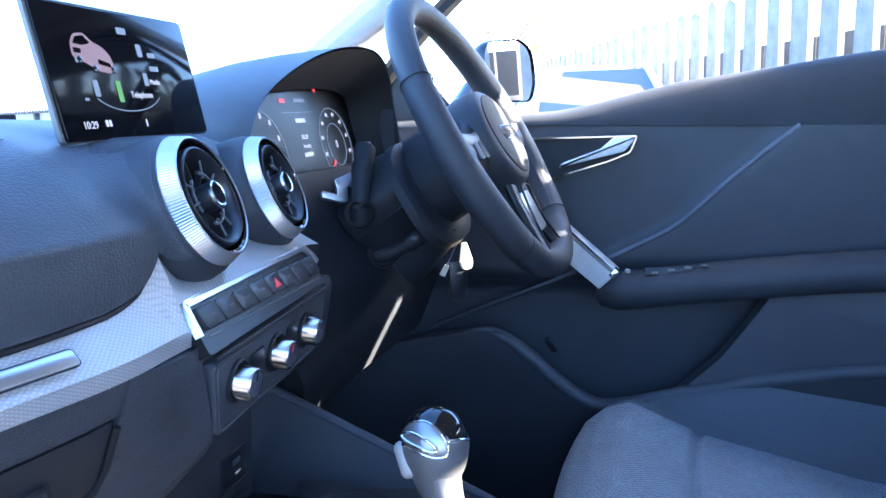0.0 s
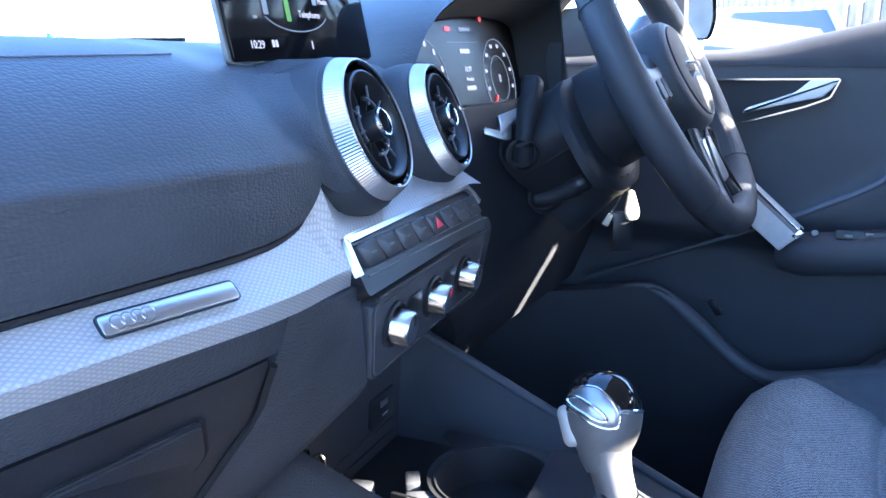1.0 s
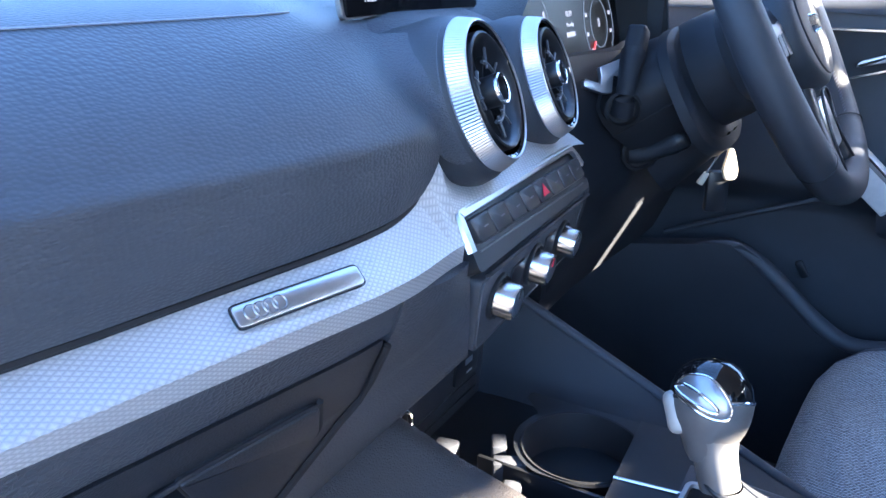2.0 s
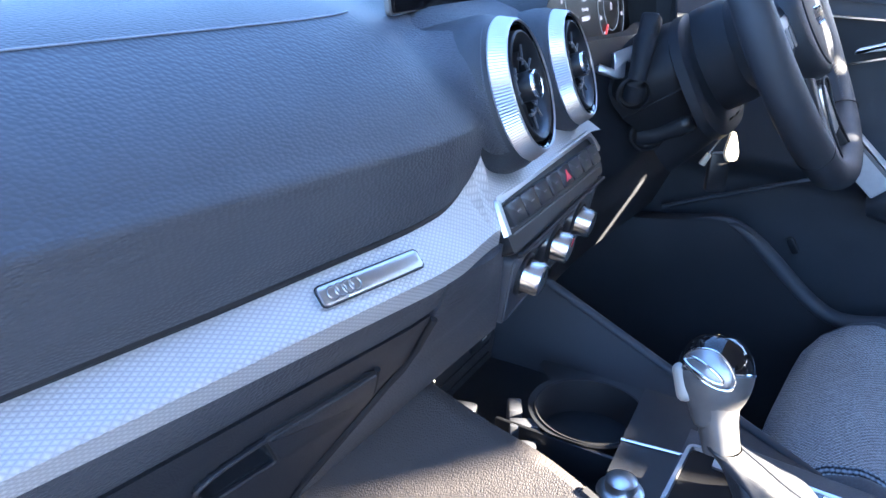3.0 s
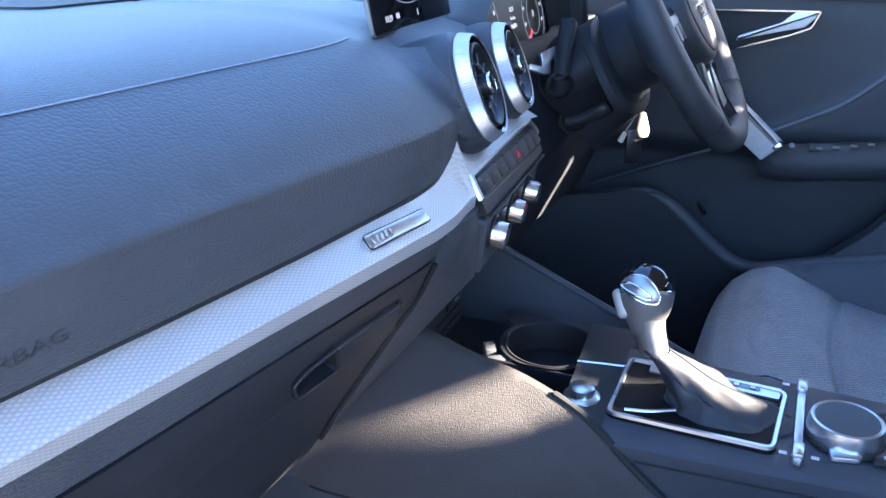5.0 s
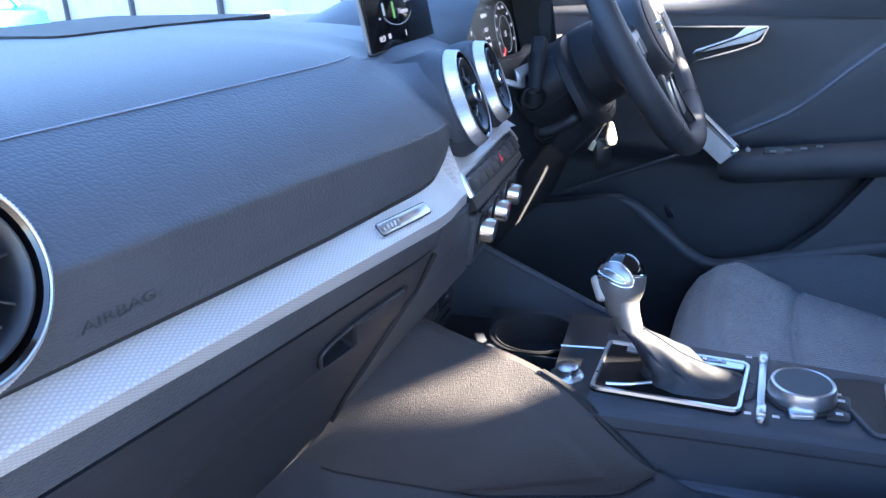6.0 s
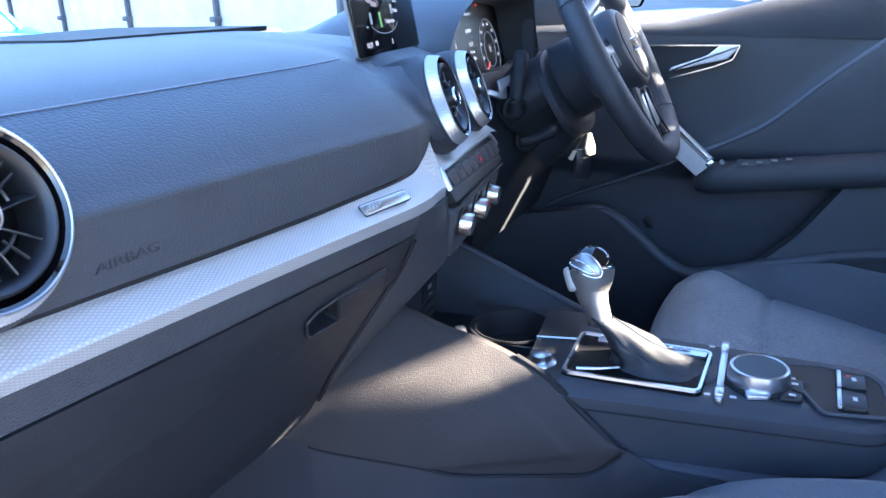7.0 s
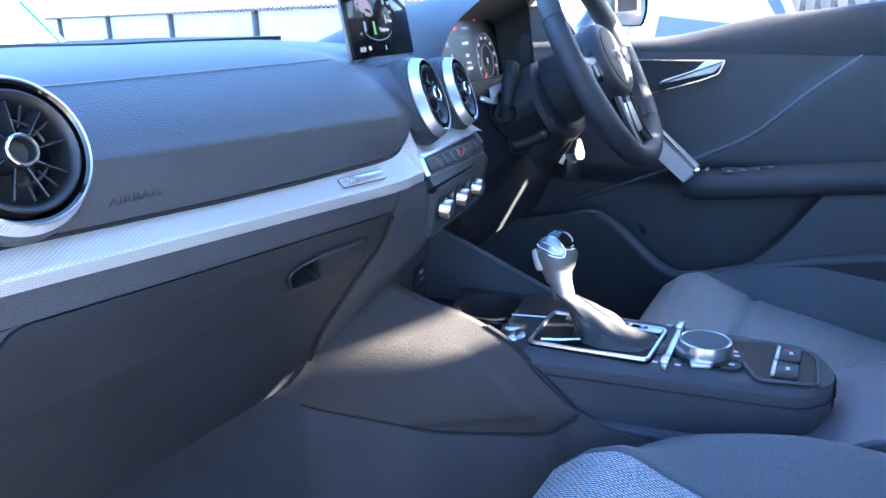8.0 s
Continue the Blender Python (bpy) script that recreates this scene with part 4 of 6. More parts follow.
for x0, y0 in ((-0.106, 0.034), (-0.088, 0.026), (-0.076, 0.008), (-0.074, -0.014), (-0.122, 0.034)):
    part("rev_mark", rbox((0.005, 0.006, 0.0004), CLU @ pose(x0, y0, 0.0008), 0), M["ui_white"], cluster, smooth=False)
part("rev_ring", tube([CLU @ Vector((-0.112 + 0.047 * math.cos(a), -0.008 + 0.047 * math.sin(a), 0.001)) for a in span(-1.0, 2.2, 30)], 0.0004, 5), M["ui_dim"], cluster)
part("warning_lamp", revolve([(0.0, 0.001), (0.0032, 0.0006), (0.0036, 0.0)], 16, CLU @ pose(0.052, 0.0635, 0.0005)), M["ui_red"], cluster, "red warning lamp")

# driver's lower dash
def knee(u, w):
    """The driver's knee panel; its lower edge climbs towards the centre stack."""
    v = w * lerp(((0.675, 0.60), (0.75, 1.0)), u)
    y = lerp(((0, 0.372), (0.1, 0.362), (0.45, 0.352), (0.7, 0.352), (1, 0.385)), v) + 0.01 * math.sin(9 * u)
    bulge = 0.030 * math.exp(-((u - 0.90) / 0.09) ** 2) * (1 - smoothstep(0.40, 0.62, v))
    return (u, y - bulge, lerp(((0, 1.075), (0.1, 1.04), (0.45, 0.93), (0.7, 0.86), (1, 0.782)), v))


part("knee_panel", grid(knee, span(0.675, 1.19, 36), span(0, 1, 20), thick=0.02, thick_dir=(0, 1, 0)), M["shroud"], dash)
part("dash_end", grid(lambda u, v: (1.03 + 0.16 * u, 0.35 + 0.10 * u * v, 1.04 + 0.10 * v * (1 - 0.4 * u)), span(0, 1, 5), span(0, 1, 5), thick=0.03, thick_dir=(0, 1, 0)), M["plastic"], dash)

# ---------------------------------------------------------------- steering wheel
WC = Vector((0.9260, 0.1965, 1.1005))
WHL = facing(WC, -1.3, 29.0)
wheel = thing("steering_wheel", "black leather-rimmed steering wheel with three spokes and silver inlays", "steering wheel", WC)


def rim_place(a, r=0.179):
    q = 1.0 - 0.045 * smoothstep(-0.80, -1.0, math.sin(a))
    return WHL @ Vector((math.cos(a) * r, math.sin(a) * r * q, 0))


part("rim", tube([rim_place(6.2831853 * k / 96) for k in range(96)], [0.0165 + 0.0022 * max(0, math.cos(6.2831853 * k / 96 * 2 - 0.7)) for k in range(96)], 20, closed=True, up=WHL.to_3x3() @ Vector((0, 0, 1))), M["leather"], wheel, "stitched black leather rim")
hubm = WHL @ pose(0, -0.006, 0.012)
up_w = WHL.to_3x3() @ Vector((0, 0, 1))
part("airbag_cover", revolve([(0.0, 0.0112), (0.050, 0.0108), (0.057, 0.0092), (0.062, 0.005), (0.0655, -0.004), (0.067, -0.022), (0.064, -0.045), (0.055, -0.065)], 56, hubm @ Matrix.Diagonal((1.14, 0.98, 1, 1))), M["plastic"], wheel, "rounded dark airbag cover")
part("cover_face", revolve([(0.0, 0.0132), (0.030, 0.0130), (0.050, 0.0122), (0.0535, 0.0113), (0.0545, 0.0095)], 56, hubm @ Matrix.Diagonal((1.14, 0.98, 1, 1))), M["cover"], wheel, "flat dark face of the airbag cover")
for k in range(4):
    part("emblem_ring", revolve([(0.0078, 0.0), (0.0088, 0.0012), (0.0098, 0.0)], 28, hubm @ pose(-0.0188 + 0.0125 * k, 0, 0.0131)), M["chrome"], wheel)
for s in (-1, 1):
    sp = [(s * 0.050, -0.004, -0.004), (s * 0.10, -0.010, -0.004), (s * 0.174, -0.004, 0.0)]
    part("spoke", tube(curve([WHL @ Vector(p) for p in sp], 10), [0.040, 0.034, 0.029, 0.026, 0.024, 0.0225, 0.0225, 0.023, 0.024, 0.026], 14, flat=0.45, up=up_w), M["smooth"], wheel)
    part("spoke_inlay", tube(curve([WHL @ Vector((p[0] * 0.98, p[1] + 0.010, p[2] + 0.0105)) for p in sp], 10), [0.004, 0.006, 0.007, 0.007, 0.007, 0.007, 0.007, 0.006, 0.005, 0.003], 10, flat=0.3, up=up_w), M["gunmetal"], wheel, "satin silver spoke inlay")
    for q in (0.082, 0.104):
        part("thumb_button", slab(round_poly([(-0.009, -0.011), (0.009, -0.011), (0.009, 0.011), (-0.009, 0.011)], 0.004), 0.004, WHL @ pose(s * q, -0.014, 0.0085), 0.001), M["plastic"], wheel)
    lo = [(s * 0.026, -0.050, 0.0), (s * 0.030, -0.10, -0.003), (s * 0.046, -0.160, 0.0)]
    part("lower_spoke", tube(curve([WHL @ Vector(p) for p in lo], 10), 0.0125, 12, flat=0.6, up=up_w), M["smooth"], wheel)
loop = [(-0.040, -0.152, 0.007), (-0.027, -0.115, 0.006), (-0.021, -0.075, 0.010), (0.021, -0.075, 0.010), (0.027, -0.115, 0.006), (0.040, -0.152, 0.007)]
part("spoke_plate", slab(round_poly([(-0.020, -0.130), (0.020, -0.130), (0.026, -0.078), (-0.026, -0.078)], 0.008), 0.006, WHL @ pose(0, 0, 0.006), 0.002), M["satin"], wheel, "satin silver plate of the lower spoke")
part("spoke_trim", tube(curve([WHL @ Vector(p) for p in loop], 30), 0.0016, 8), M["smooth"], wheel, "thin black edge in the lower spoke")
for a0 in (0.42, 2.72, 3.9, 5.5):
    part("rim_seam", tube([rim_place(a0) + WHL.to_3x3() @ (Matrix.Rotation(a0, 3, "Z") @ Vector((math.cos(b) * 0.0178, 0, math.sin(b) * 0.0178))) for b in span(0, 6.2832 * 19 / 20, 20)], 0.0007, 5, closed=True), M["matt"], wheel)
for k in range(60):
    a = -0.75 + 1.45 * k / 59
    d = Matrix.Rotation(a, 3, "Z") @ Vector((1, 0, 0))
    c = WHL @ Vector((math.cos(a) * 0.179, math.sin(a) * 0.179, 0))
    e = WHL.to_3x3() @ (d * -0.0168 + Vector((0, 0, 0.0045)))
    t = WHL.to_3x3() @ (Matrix.Rotation(a, 3, "Z") @ Vector((0, 1, 0)))
    part("stitch", tube([c + e - t * 0.0012, c + e + t * 0.0012 + WHL.to_3x3() @ Vector((0, 0, 0.003))], 0.0006, 4), M["piping"], wheel)

column = thing("steering_column", "dark plastic steering column shroud with two stalks", "steering column", (0.92, 0.30, 1.02))
part("barrel", tube([WHL @ Vector((0, -0.008, z)) for z in (-0.030, -0.045, -0.060, -0.082, -0.092)], [0.046, 0.055, 0.059, 0.060, 0.060], 36), M["shroud"], column, "round collar behind the wheel")


def housing(u, v):
    """The shroud's skin: a rounded box that widens away from the wheel."""
    z, w, h, slim = ((-0.0885, 0.085, 0.058, 0), (-0.0895, 0.094, 0.066, 0), (-0.093, 0.099, 0.071, 0), (-0.103, 0.101, 0.073, 0), (-0.1045, 0.098, 0.070, 1), (-0.122, 0.104, 0.074, 1), (-0.145, 0.108, 0.079, 1), (-0.175, 0.112, 0.085, 1))[v]
    c, q = math.cos(6.2831853 * u / 56), math.sin(6.2831853 * u / 56)
    n = 0.72
    y = h * math.copysign(abs(q) ** n, q)
    if slim:
        w *= lerp(((-0.09, 0.36), (-0.035, 0.44), (0.0, 0.86), (0.02, 1.0)), y)
    return WHL @ Vector((w * math.copysign(abs(c) ** n, c), -0.020 - 0.10 * (-z - 0.09) + y, z))


part("shroud", grid(housing, range(56), range(8), close_u=True), M["shroud"], column, "dark moulded column housing")
part("shroud_face", slab(round_poly([(-0.083, -0.076), (0.083, -0.076), (0.083, 0.036), (-0.083, 0.036)], 0.035), 0.006, WHL @ pose(0, 0, -0.0890)), M["matt"], column)
part("shroud_split", tube([Vector(housing(28, v)) + Vector((-0.0004, 0, 0.0)) for v in range(4, 8)], 0.0010, 6), M["matt"], column)
for at, r in (((0.810, 0.323, 1.024), 0.019), ((0.872, 0.318, 0.968), 0.021)):
    part("stalk_socket", revolve([(r, -0.02), (r, 0.0), (r * 0.86, 0.0015), (r * 0.78, -0.004), (0.0, -0.005)], 32, facing(at, -58, -6)), M["matt"], column, "round dark socket of the stalk")
stalk = part("indicator_stalk", tube(curve([(0.812, 0.324, 1.020), (0.807, 0.321, 1.038), (0.813, 0.321, 1.061), (0.826, 0.322, 1.078)], 12), [0.012, 0.0115, 0.011, 0.0105, 0.010, 0.010, 0.010, 0.0105, 0.011, 0.012, 0.0125, 0.013], 14), M["shroud"], column)
part("stalk_head", rbox((0.022, 0.020, 0.034), pose(0.831, 0.3215, 1.087, 0, 24, 0), 0.005, 3), M["shroud"], stalk, "flat-ended grip of the stalk")
cruise = part("cruise_stalk", tube(curve([(0.872, 0.330, 0.966), (0.876, 0.312, 0.968), (0.880, 0.296, 0.976), (0.884, 0.284, 0.983)], 10), [0.0115, 0.0115, 0.011, 0.0105, 0.010, 0.010, 0.0105, 0.012, 0.013, 0.0125], 14), M["shroud"], column)
part("stalk_end", revolve([(0.0, 0.010), (0.010, 0.009), (0.0125, 0.006), (0.0130, -0.008)], 24, Matrix.Translation((0.885, 0.281, 0.985)) @ Vector((0.12, -0.85, 0.5)).to_track_quat("Z", "Y").to_matrix().to_4x4()), M["smooth"], cruise)
part("bracket", slab(round_poly([(-0.0216, 0.002), (0.0130, 0.0128), (0.0140, -0.002), (-0.0065, -0.007), (-0.0095, -0.024), (-0.018, -0.0245), (-0.040, -0.017), (-0.040, -0.010), (-0.022, -0.016), (-0.0205, -0.008)], 0.002), 0.006, facing((0.812, 0.331, 1.064), -42, 18), 0.0015), M["satin"], column, "silver metal bracket")

# ---------------------------------------------------------------- centre console
console = thing("centre_console", "dark centre console with gear gate, controls and cup holder", "centre console", (0.49, 0.1, 0.42))
TOP = [(0.428, 0.41, 0.872), (0.425, 0.354, 0.868), (0.426, 0.30, 0.850), (0.425, 0.25, 0.8375), (0.419, 0.205, 0.822), (0.412, 0.175, 0.806), (0.408, 0.150, 0.785), (0.408, 0.107, 0.744)]
BOT = [(0.322, 0.47, 0.748), (0.334, 0.4417, 0.7403), (0.3346, 0.4037, 0.7344), (0.3488, 0.3157, 0.7259), (0.3618, 0.265, 0.7166), (0.3803, 0.214, 0.7146), (0.391, 0.168, 0.7173), (0.3985, 0.135, 0.722), (0.4075, 0.106, 0.742)]
FOLD = [(0.2638, 0.8233), (0.2182, 0.7955), (0.1821, 0.7693), (0.1649, 0.752), (0.1564, 0.7426), (0.1645, 0.7376), (0.1929, 0.7319), (0.2429, 0.7258), (0.3048, 0.7198)]
ct, cb = curve(TOP, 70), curve(BOT, 70)
fold = [p.xy for p in curve([(y, z, 0) for y, z in FOLD], 60)]


def fold_side(y, z):
    """Distance from the fold line in the panel, positive inside its tip."""
    d, k = min(((Vector((y, z)) - f).length, i) for i, f in enumerate(fold))
    i = min(max(k, 1), len(fold) - 2)
    t = fold[i + 1] - fold[i - 1]
    s = t.x * (z - fold[i].y) - t.y * (y - fold[i].x)
    return -d if s > 0 else d


def panel(u, v):
    p = ct[u].lerp(cb[u], v) + Vector((-0.016 * math.sin(3.1416 * v ** 0.85) * (1 - u / 69) ** 0.6, -0.006 * math.sin(3.1416 * v), 0.004 * math.sin(3.1416 * v)))
    p.x += 0.0028 * smoothstep(-0.005, 0.007, fold_side(p.y, p.z)) * (1 - smoothstep(0.785, 0.822, p.z))
    return p


part("side_panel", grid(panel, range(70), span(0, 1, 44), thick=0.009, thick_dir=(1, 0, 0)), M["brown"], console, "brown-grey grained console side panel")

part("panel_gap", tube([p + Vector((0.0035, -0.0005, 0.0005)) for p in ct[36:]], 0.0040, 8), M["matt"], console)
part("lower_gap", tube([p + Vector((0.0005, 0, -0.0012)) for p in cb[14:]], 0.0016, 8), M["matt"], console)


def lower_side(u, v):
    t = curve_bot[u]
    return (t.x + 0.004 - 0.012 * v - 0.03 * v * v, t.y, (t.z + 0.004) * (1 - v) + 0.42 * v)


curve_bot = curve([(0.360, 0.98, 0.80), (0.352, 0.75, 0.785), (0.342, 0.56, 0.760)] + BOT[1:] + [(0.402, 0.06, 0.729), (0.394, -0.05, 0.722), (0.388, -0.3, 0.735), (0.388, -0.7, 0.74)], 80)
part("lower_side", grid(lower_side, range(80), span(0, 1, 12), thick=0.004, thick_dir=(1, 0, 0)), M["flank_skin"], console, "dark grained lower side of the console")


def deck(u, v):
    """Upper skin of the rear console: u across from the passenger's side, v from front to back."""
    y = 0.175 - 0.327 * v
    k = max(0.0, (v - 0.86) / 0.14)
    pull = 0.075 * (1 - math.sqrt(max(0.0, 1 - k * k)))
    left = 0.409 + 0.022 * v + pull
    right = 0.578 - 0.020 * v - pull
    edge = min(u, 1 - u)
    return (left + (right - left) * u, y, 0.806 - 0.004 * v - 0.006 * (1 - smoothstep(0, 0.06, edge)) - 0.005 * smoothstep(0.93, 1.0, v))


part("deck", grid(deck, [0, 0.015, 0.03, 0.06, 0.2, 0.4, 0.6, 0.8, 0.94, 0.97, 0.985, 1.0], span(0, 0.86, 12) + [0.89, 0.92, 0.945, 0.965, 0.98, 0.99, 0.996, 1.0], thick=0.006, thick_dir=(0, 0, -1)), M["flank_skin"], console)
DV = span(0, 0.86, 16) + [0.89, 0.92, 0.945, 0.965, 0.98, 0.99, 0.996, 1.0]
out = [Vector(deck(0, v)) for v in DV] + [Vector(deck(u, 1)) for u in span(0.1, 0.9, 8)] + [Vector(deck(1, v)) for v in reversed(DV)]


def skirt(u, v):
    p = out[u].copy()
    p.z = p.z - 0.004 - v * lerp(((-0.15, 0.036), (-0.08, 0.050), (-0.03, 0.056), (0.05, 0.058), (0.17, 0.058)), p.y)
    p.x += max(-1.0, min(1.0, (0.493 - p.x) / 0.05)) * 0.004 * v
    return p


seam_y = [p + Vector((max(-1.0, min(1.0, (p.x - 0.493) / 0.05)) * 0.0002, -0.0004 if p.y < -0.14 else 0, -0.0125)) for p in out]
part("flank_seam", tube(seam_y, 0.0011, 6), M["matt"], console)
part("flank", grid(skirt, range(len(out)), span(0, 1, 5)), M["flank_skin"], console)
def tunnel(u, v, dz=0.0):
    return (0.49 + (0.098 + 0.012 * smoothstep(0.1, -0.2, v)) * u - 0.012 * u * abs(u), v, dz + 0.737 + 0.050 * smoothstep(-0.08, -0.22, v) - 0.34 * smoothstep(0.90, 1.0, abs(u)) - 0.10 * smoothstep(0.10, 0.3, v))


part("tunnel_side", grid(lambda u, v: tunnel(u, v, -0.004), span(-1, 1, 41), span(-0.7, 0.6, 24), thick=0.02, thick_dir=(0, 0, -1)), M["flank_skin"], console, "dark grained side of the tunnel")
part("tunnel_trim", grid(tunnel, span(-0.925, 0.925, 31), span(-0.7, 0.12, 20), thick=0.003, thick_dir=(0, 0, -1)), M["piping"], console, "grey tunnel trim under the console")

# front tray with the cup holder
part("tray_floor", grid(lambda u, v: (u, v, 0.768), span(0.42, 0.64, 4), span(0.17, 0.42, 4), thick=0.01, thick_dir=(0, 0, -1)), M["smooth"], console)
part("tray_back", grid(lambda u, v: (u, 0.392 - 0.012 * v, 0.765 + 0.14 * v), span(0.42, 0.64, 4), span(0, 1, 4), thick=0.01, thick_dir=(0, 1, 0)), M["plastic"], console)
for zz in (0.795, 0.782):
    part("tray_groove", tube([(0.43, 0.3885, zz), (0.625, 0.3885, zz)], 0.0010, 6), M["matt"], console)
socket = part("power_socket", revolve([(0.0095, -0.004), (0.0118, 0.0), (0.0116, 0.003), (0.0105, 0.0042), (0.0092, 0.0036), (0.0085, -0.004)], 32, facing((0.497, 0.3875, 0.8115), 0, 5)), M["chrome"], console, "chrome-ringed power socket")
part("socket_plug", revolve([(0.0086, -0.002), (0.0084, 0.001), (0.006, 0.0022), (0.0, 0.0024)], 24, facing((0.497, 0.3875, 0.8115), 0, 5)), M["matt"], socket)


def wall_top(y):
    """Upper edge of the tray's far wall, falling towards the seat."""
    return Vector((0.690 - 0.03 * (y - 0.12), y, 0.734 + 0.475 * (y - 0.12)))


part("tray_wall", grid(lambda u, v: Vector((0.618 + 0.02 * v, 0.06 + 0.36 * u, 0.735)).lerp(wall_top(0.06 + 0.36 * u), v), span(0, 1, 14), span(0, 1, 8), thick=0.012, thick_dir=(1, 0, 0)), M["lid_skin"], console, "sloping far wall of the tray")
part("wall_edge", tube([wall_top(y) + Vector((0.004, 0, 0)) for y in span(0.07, 0.42, 16)], 0.0055, 10), M["flank_skin"], console, "rounded upper edge of the tray wall")
CUP = (0.559, 0.258)
ring_deck = bmesh.new()
inner, outer_r = [], []
for k in range(64):
    a = 6.2831853 * k / 64
    c, q = math.cos(a), math.sin(a)
    far = min((0.614 - CUP[0]) / c if c > 1e-6 else (0.5085 - CUP[0]) / c if c < -1e-6 else 9, (0.324 - CUP[1]) / q if q > 1e-6 else (0.165 - CUP[1]) / q if q < -1e-6 else 9)
    if (q > 0 and c < 0.5) or c < -0.3:
        far = min(far, 0.0535)
    inner.append(ring_deck.verts.new((CUP[0] + 0.0470 * c, CUP[1] + 0.0470 * q, 0.7985)))
    outer_r.append(ring_deck.verts.new((CUP[0] + max(far, 0.0475) * c, CUP[1] + max(far, 0.0475) * q, 0.8000)))
for k in range(64):
    ring_deck.faces.new((inner[k], inner[(k + 1) % 64], outer_r[(k + 1) % 64], outer_r[k]))
part("cup_deck", ring_deck, M["smooth"], console)
part("deck_side", rbox((0.004, 0.118, 0.034), pose(0.5090, 0.265, 0.781), 0.001), M["smooth"], console)
part("cup_holder", revolve([(0.0485, -0.001), (0.0478, 0.0008), (0.0462, 0.0004), (0.0448, -0.008), (0.042, -0.055), (0.0, -0.056)], 56, pose(0.559, 0.258, 0.7995)), M["matt"], console, "round black cup holder")
part("latch", rbox((0.020, 0.012, 0.036), pose(0.532, 0.317, 0.782, 0, 0, 28), 0.002), M["tray"], console, "grey clip of the cup holder")
part("latch", rbox((0.013, 0.026, 0.034), pose(0.515, 0.300, 0.781, 0, 0, 28), 0.002), M["tray"], console, "grey clip of the cup holder")
part("latch", rbox((0.010, 0.014, 0.026), pose(0.500, 0.290, 0.777, 0, 0, 28), 0.002), M["tray"], console, "grey clip of the cup holder")
part("tray_step", rbox((0.030, 0.020, 0.022), pose(0.512, 0.357, 0.780, 0, 0, 12), 0.003), M["tray"], console)
part("tray_deck", grid(lambda u, v: (0.422 + 0.190 * u, 0.170 + (0.045 + 0.010 * u) * v, 0.8035), span(0, 1, 3), span(0, 1, 3), thick=0.03, thick_dir=(0, 0, -1)), M["smooth"], console)
part("deck_line", tube([(0.527, 0.221, 0.8045), (0.533, 0.165, 0.8055)], 0.0012, 6), M["satin"], console)
usb = part("socket_plate", slab(round_poly([(-0.022, -0.015), (0.022, -0.015), (0.022, 0.015), (-0.022, 0.015)], 0.004), 0.004, facing((0.604, 0.3855, 0.815), 0, -4), 0.001), M["smooth"], console)
part("socket_mouth", rbox((0.013, 0.006, 0.002), facing((0.606, 0.3855, 0.819), 0, -4), 0.0005), M["satin"], usb)
part("socket_mark", rbox((0.010, 0.002, 0.0004), facing((0.607, 0.3850, 0.808), 0, -4), 0), M["print"], usb, smooth=False)
part("power_socket", revolve([(0.0085, 0.0), (0.0115, 0.001), (0.0125, 0.003), (0.0115, 0.0045), (0.0095, 0.003), (0.0090, -0.012), (0, -0.012)], 32, facing((0.463, 0.378, 0.840), 0, 5)), M["chrome"], console, "chrome-ringed power socket")

# gear gate
GATE = [(0.440, 0.176), (0.437, 0.036), (0.532, 0.026), (0.544, 0.172)]
# flat plate; its near-black colour stands in for the gate's shaded depth
gate = part("gate_plate", slab(round_poly(GATE, 0.010), 0.010, pose(0, 0, 0.8085)), M["deep"], console)
part("gate_frame", rim(round_poly(GATE, 0.010, 8), 0.0045, 0.0030, pose(0, 0, 0.8085)), M["satin"], console, "satin silver frame")

marks = part("gear_scale", slab(round_poly([(0.523, 0.150), (0.5165, 0.034), (0.535, 0.032), (0.542, 0.150)], 0.002), 0.002, pose(0, 0, 0.8105)), M["satin"], console, "pale scale beside the gaiter")
part("scale_slot", slab(round_poly([(0.5268, 0.108), (0.5235, 0.050), (0.5310, 0.050), (0.5345, 0.108)], 0.002), 0.001, pose(0, 0, 0.8112)), M["gloss"], marks)
for k in range(4):
    part("scale_mark", rbox((0.0045, 0.0045, 0.0004), pose(0.5302 - 0.0009 * k, 0.100 - 0.0145 * k, 0.8116), 0), M["print"], marks, smooth=False)

# gear lever
lever = thing("gear_lever", "gear lever with silver and black knob over a leather gaiter", "gear lever", (0.488, 0.11, 0.81))
bases = curve([(0.490, 0.078, 0.806), (0.489, 0.090, 0.818), (0.487, 0.116, 0.838), (0.486, 0.143, 0.857)], 20)


def boot(u, v):
    a = 6.2831853 * u / 64
    c = bases[v]
    w = v / 19
    rx = 0.024 * (1 - w) ** 1.2 + 0.0130
    ry = 0.044 * (1 - w) ** 1.6 + 0.0130
    bulge = math.sin(3.1416 * min(1, w * 1.1))
    f = 1 + 0.10 * math.sin(5 * a + 4 * w) * bulge + 0.05 * math.sin(11 * a - 5 * w + 1) * bulge + 0.05 * math.sin(19 * w + 2 * a) * (1 - w)
    return c + Vector((math.cos(a) * rx * f, math.sin(a) * ry * f, 0.005 * math.sin(4 * a + 6 * w) * bulge))


part("gaiter", grid(boot, range(64), range(20), close_u=True), M["leather"], lever, "creased black leather gaiter")
part("gaiter_seam", tube([Vector(boot(50, v)) + Vector((0, 0, 0.0004)) for v in range(20)], 0.0007, 6), M["smooth"], lever)
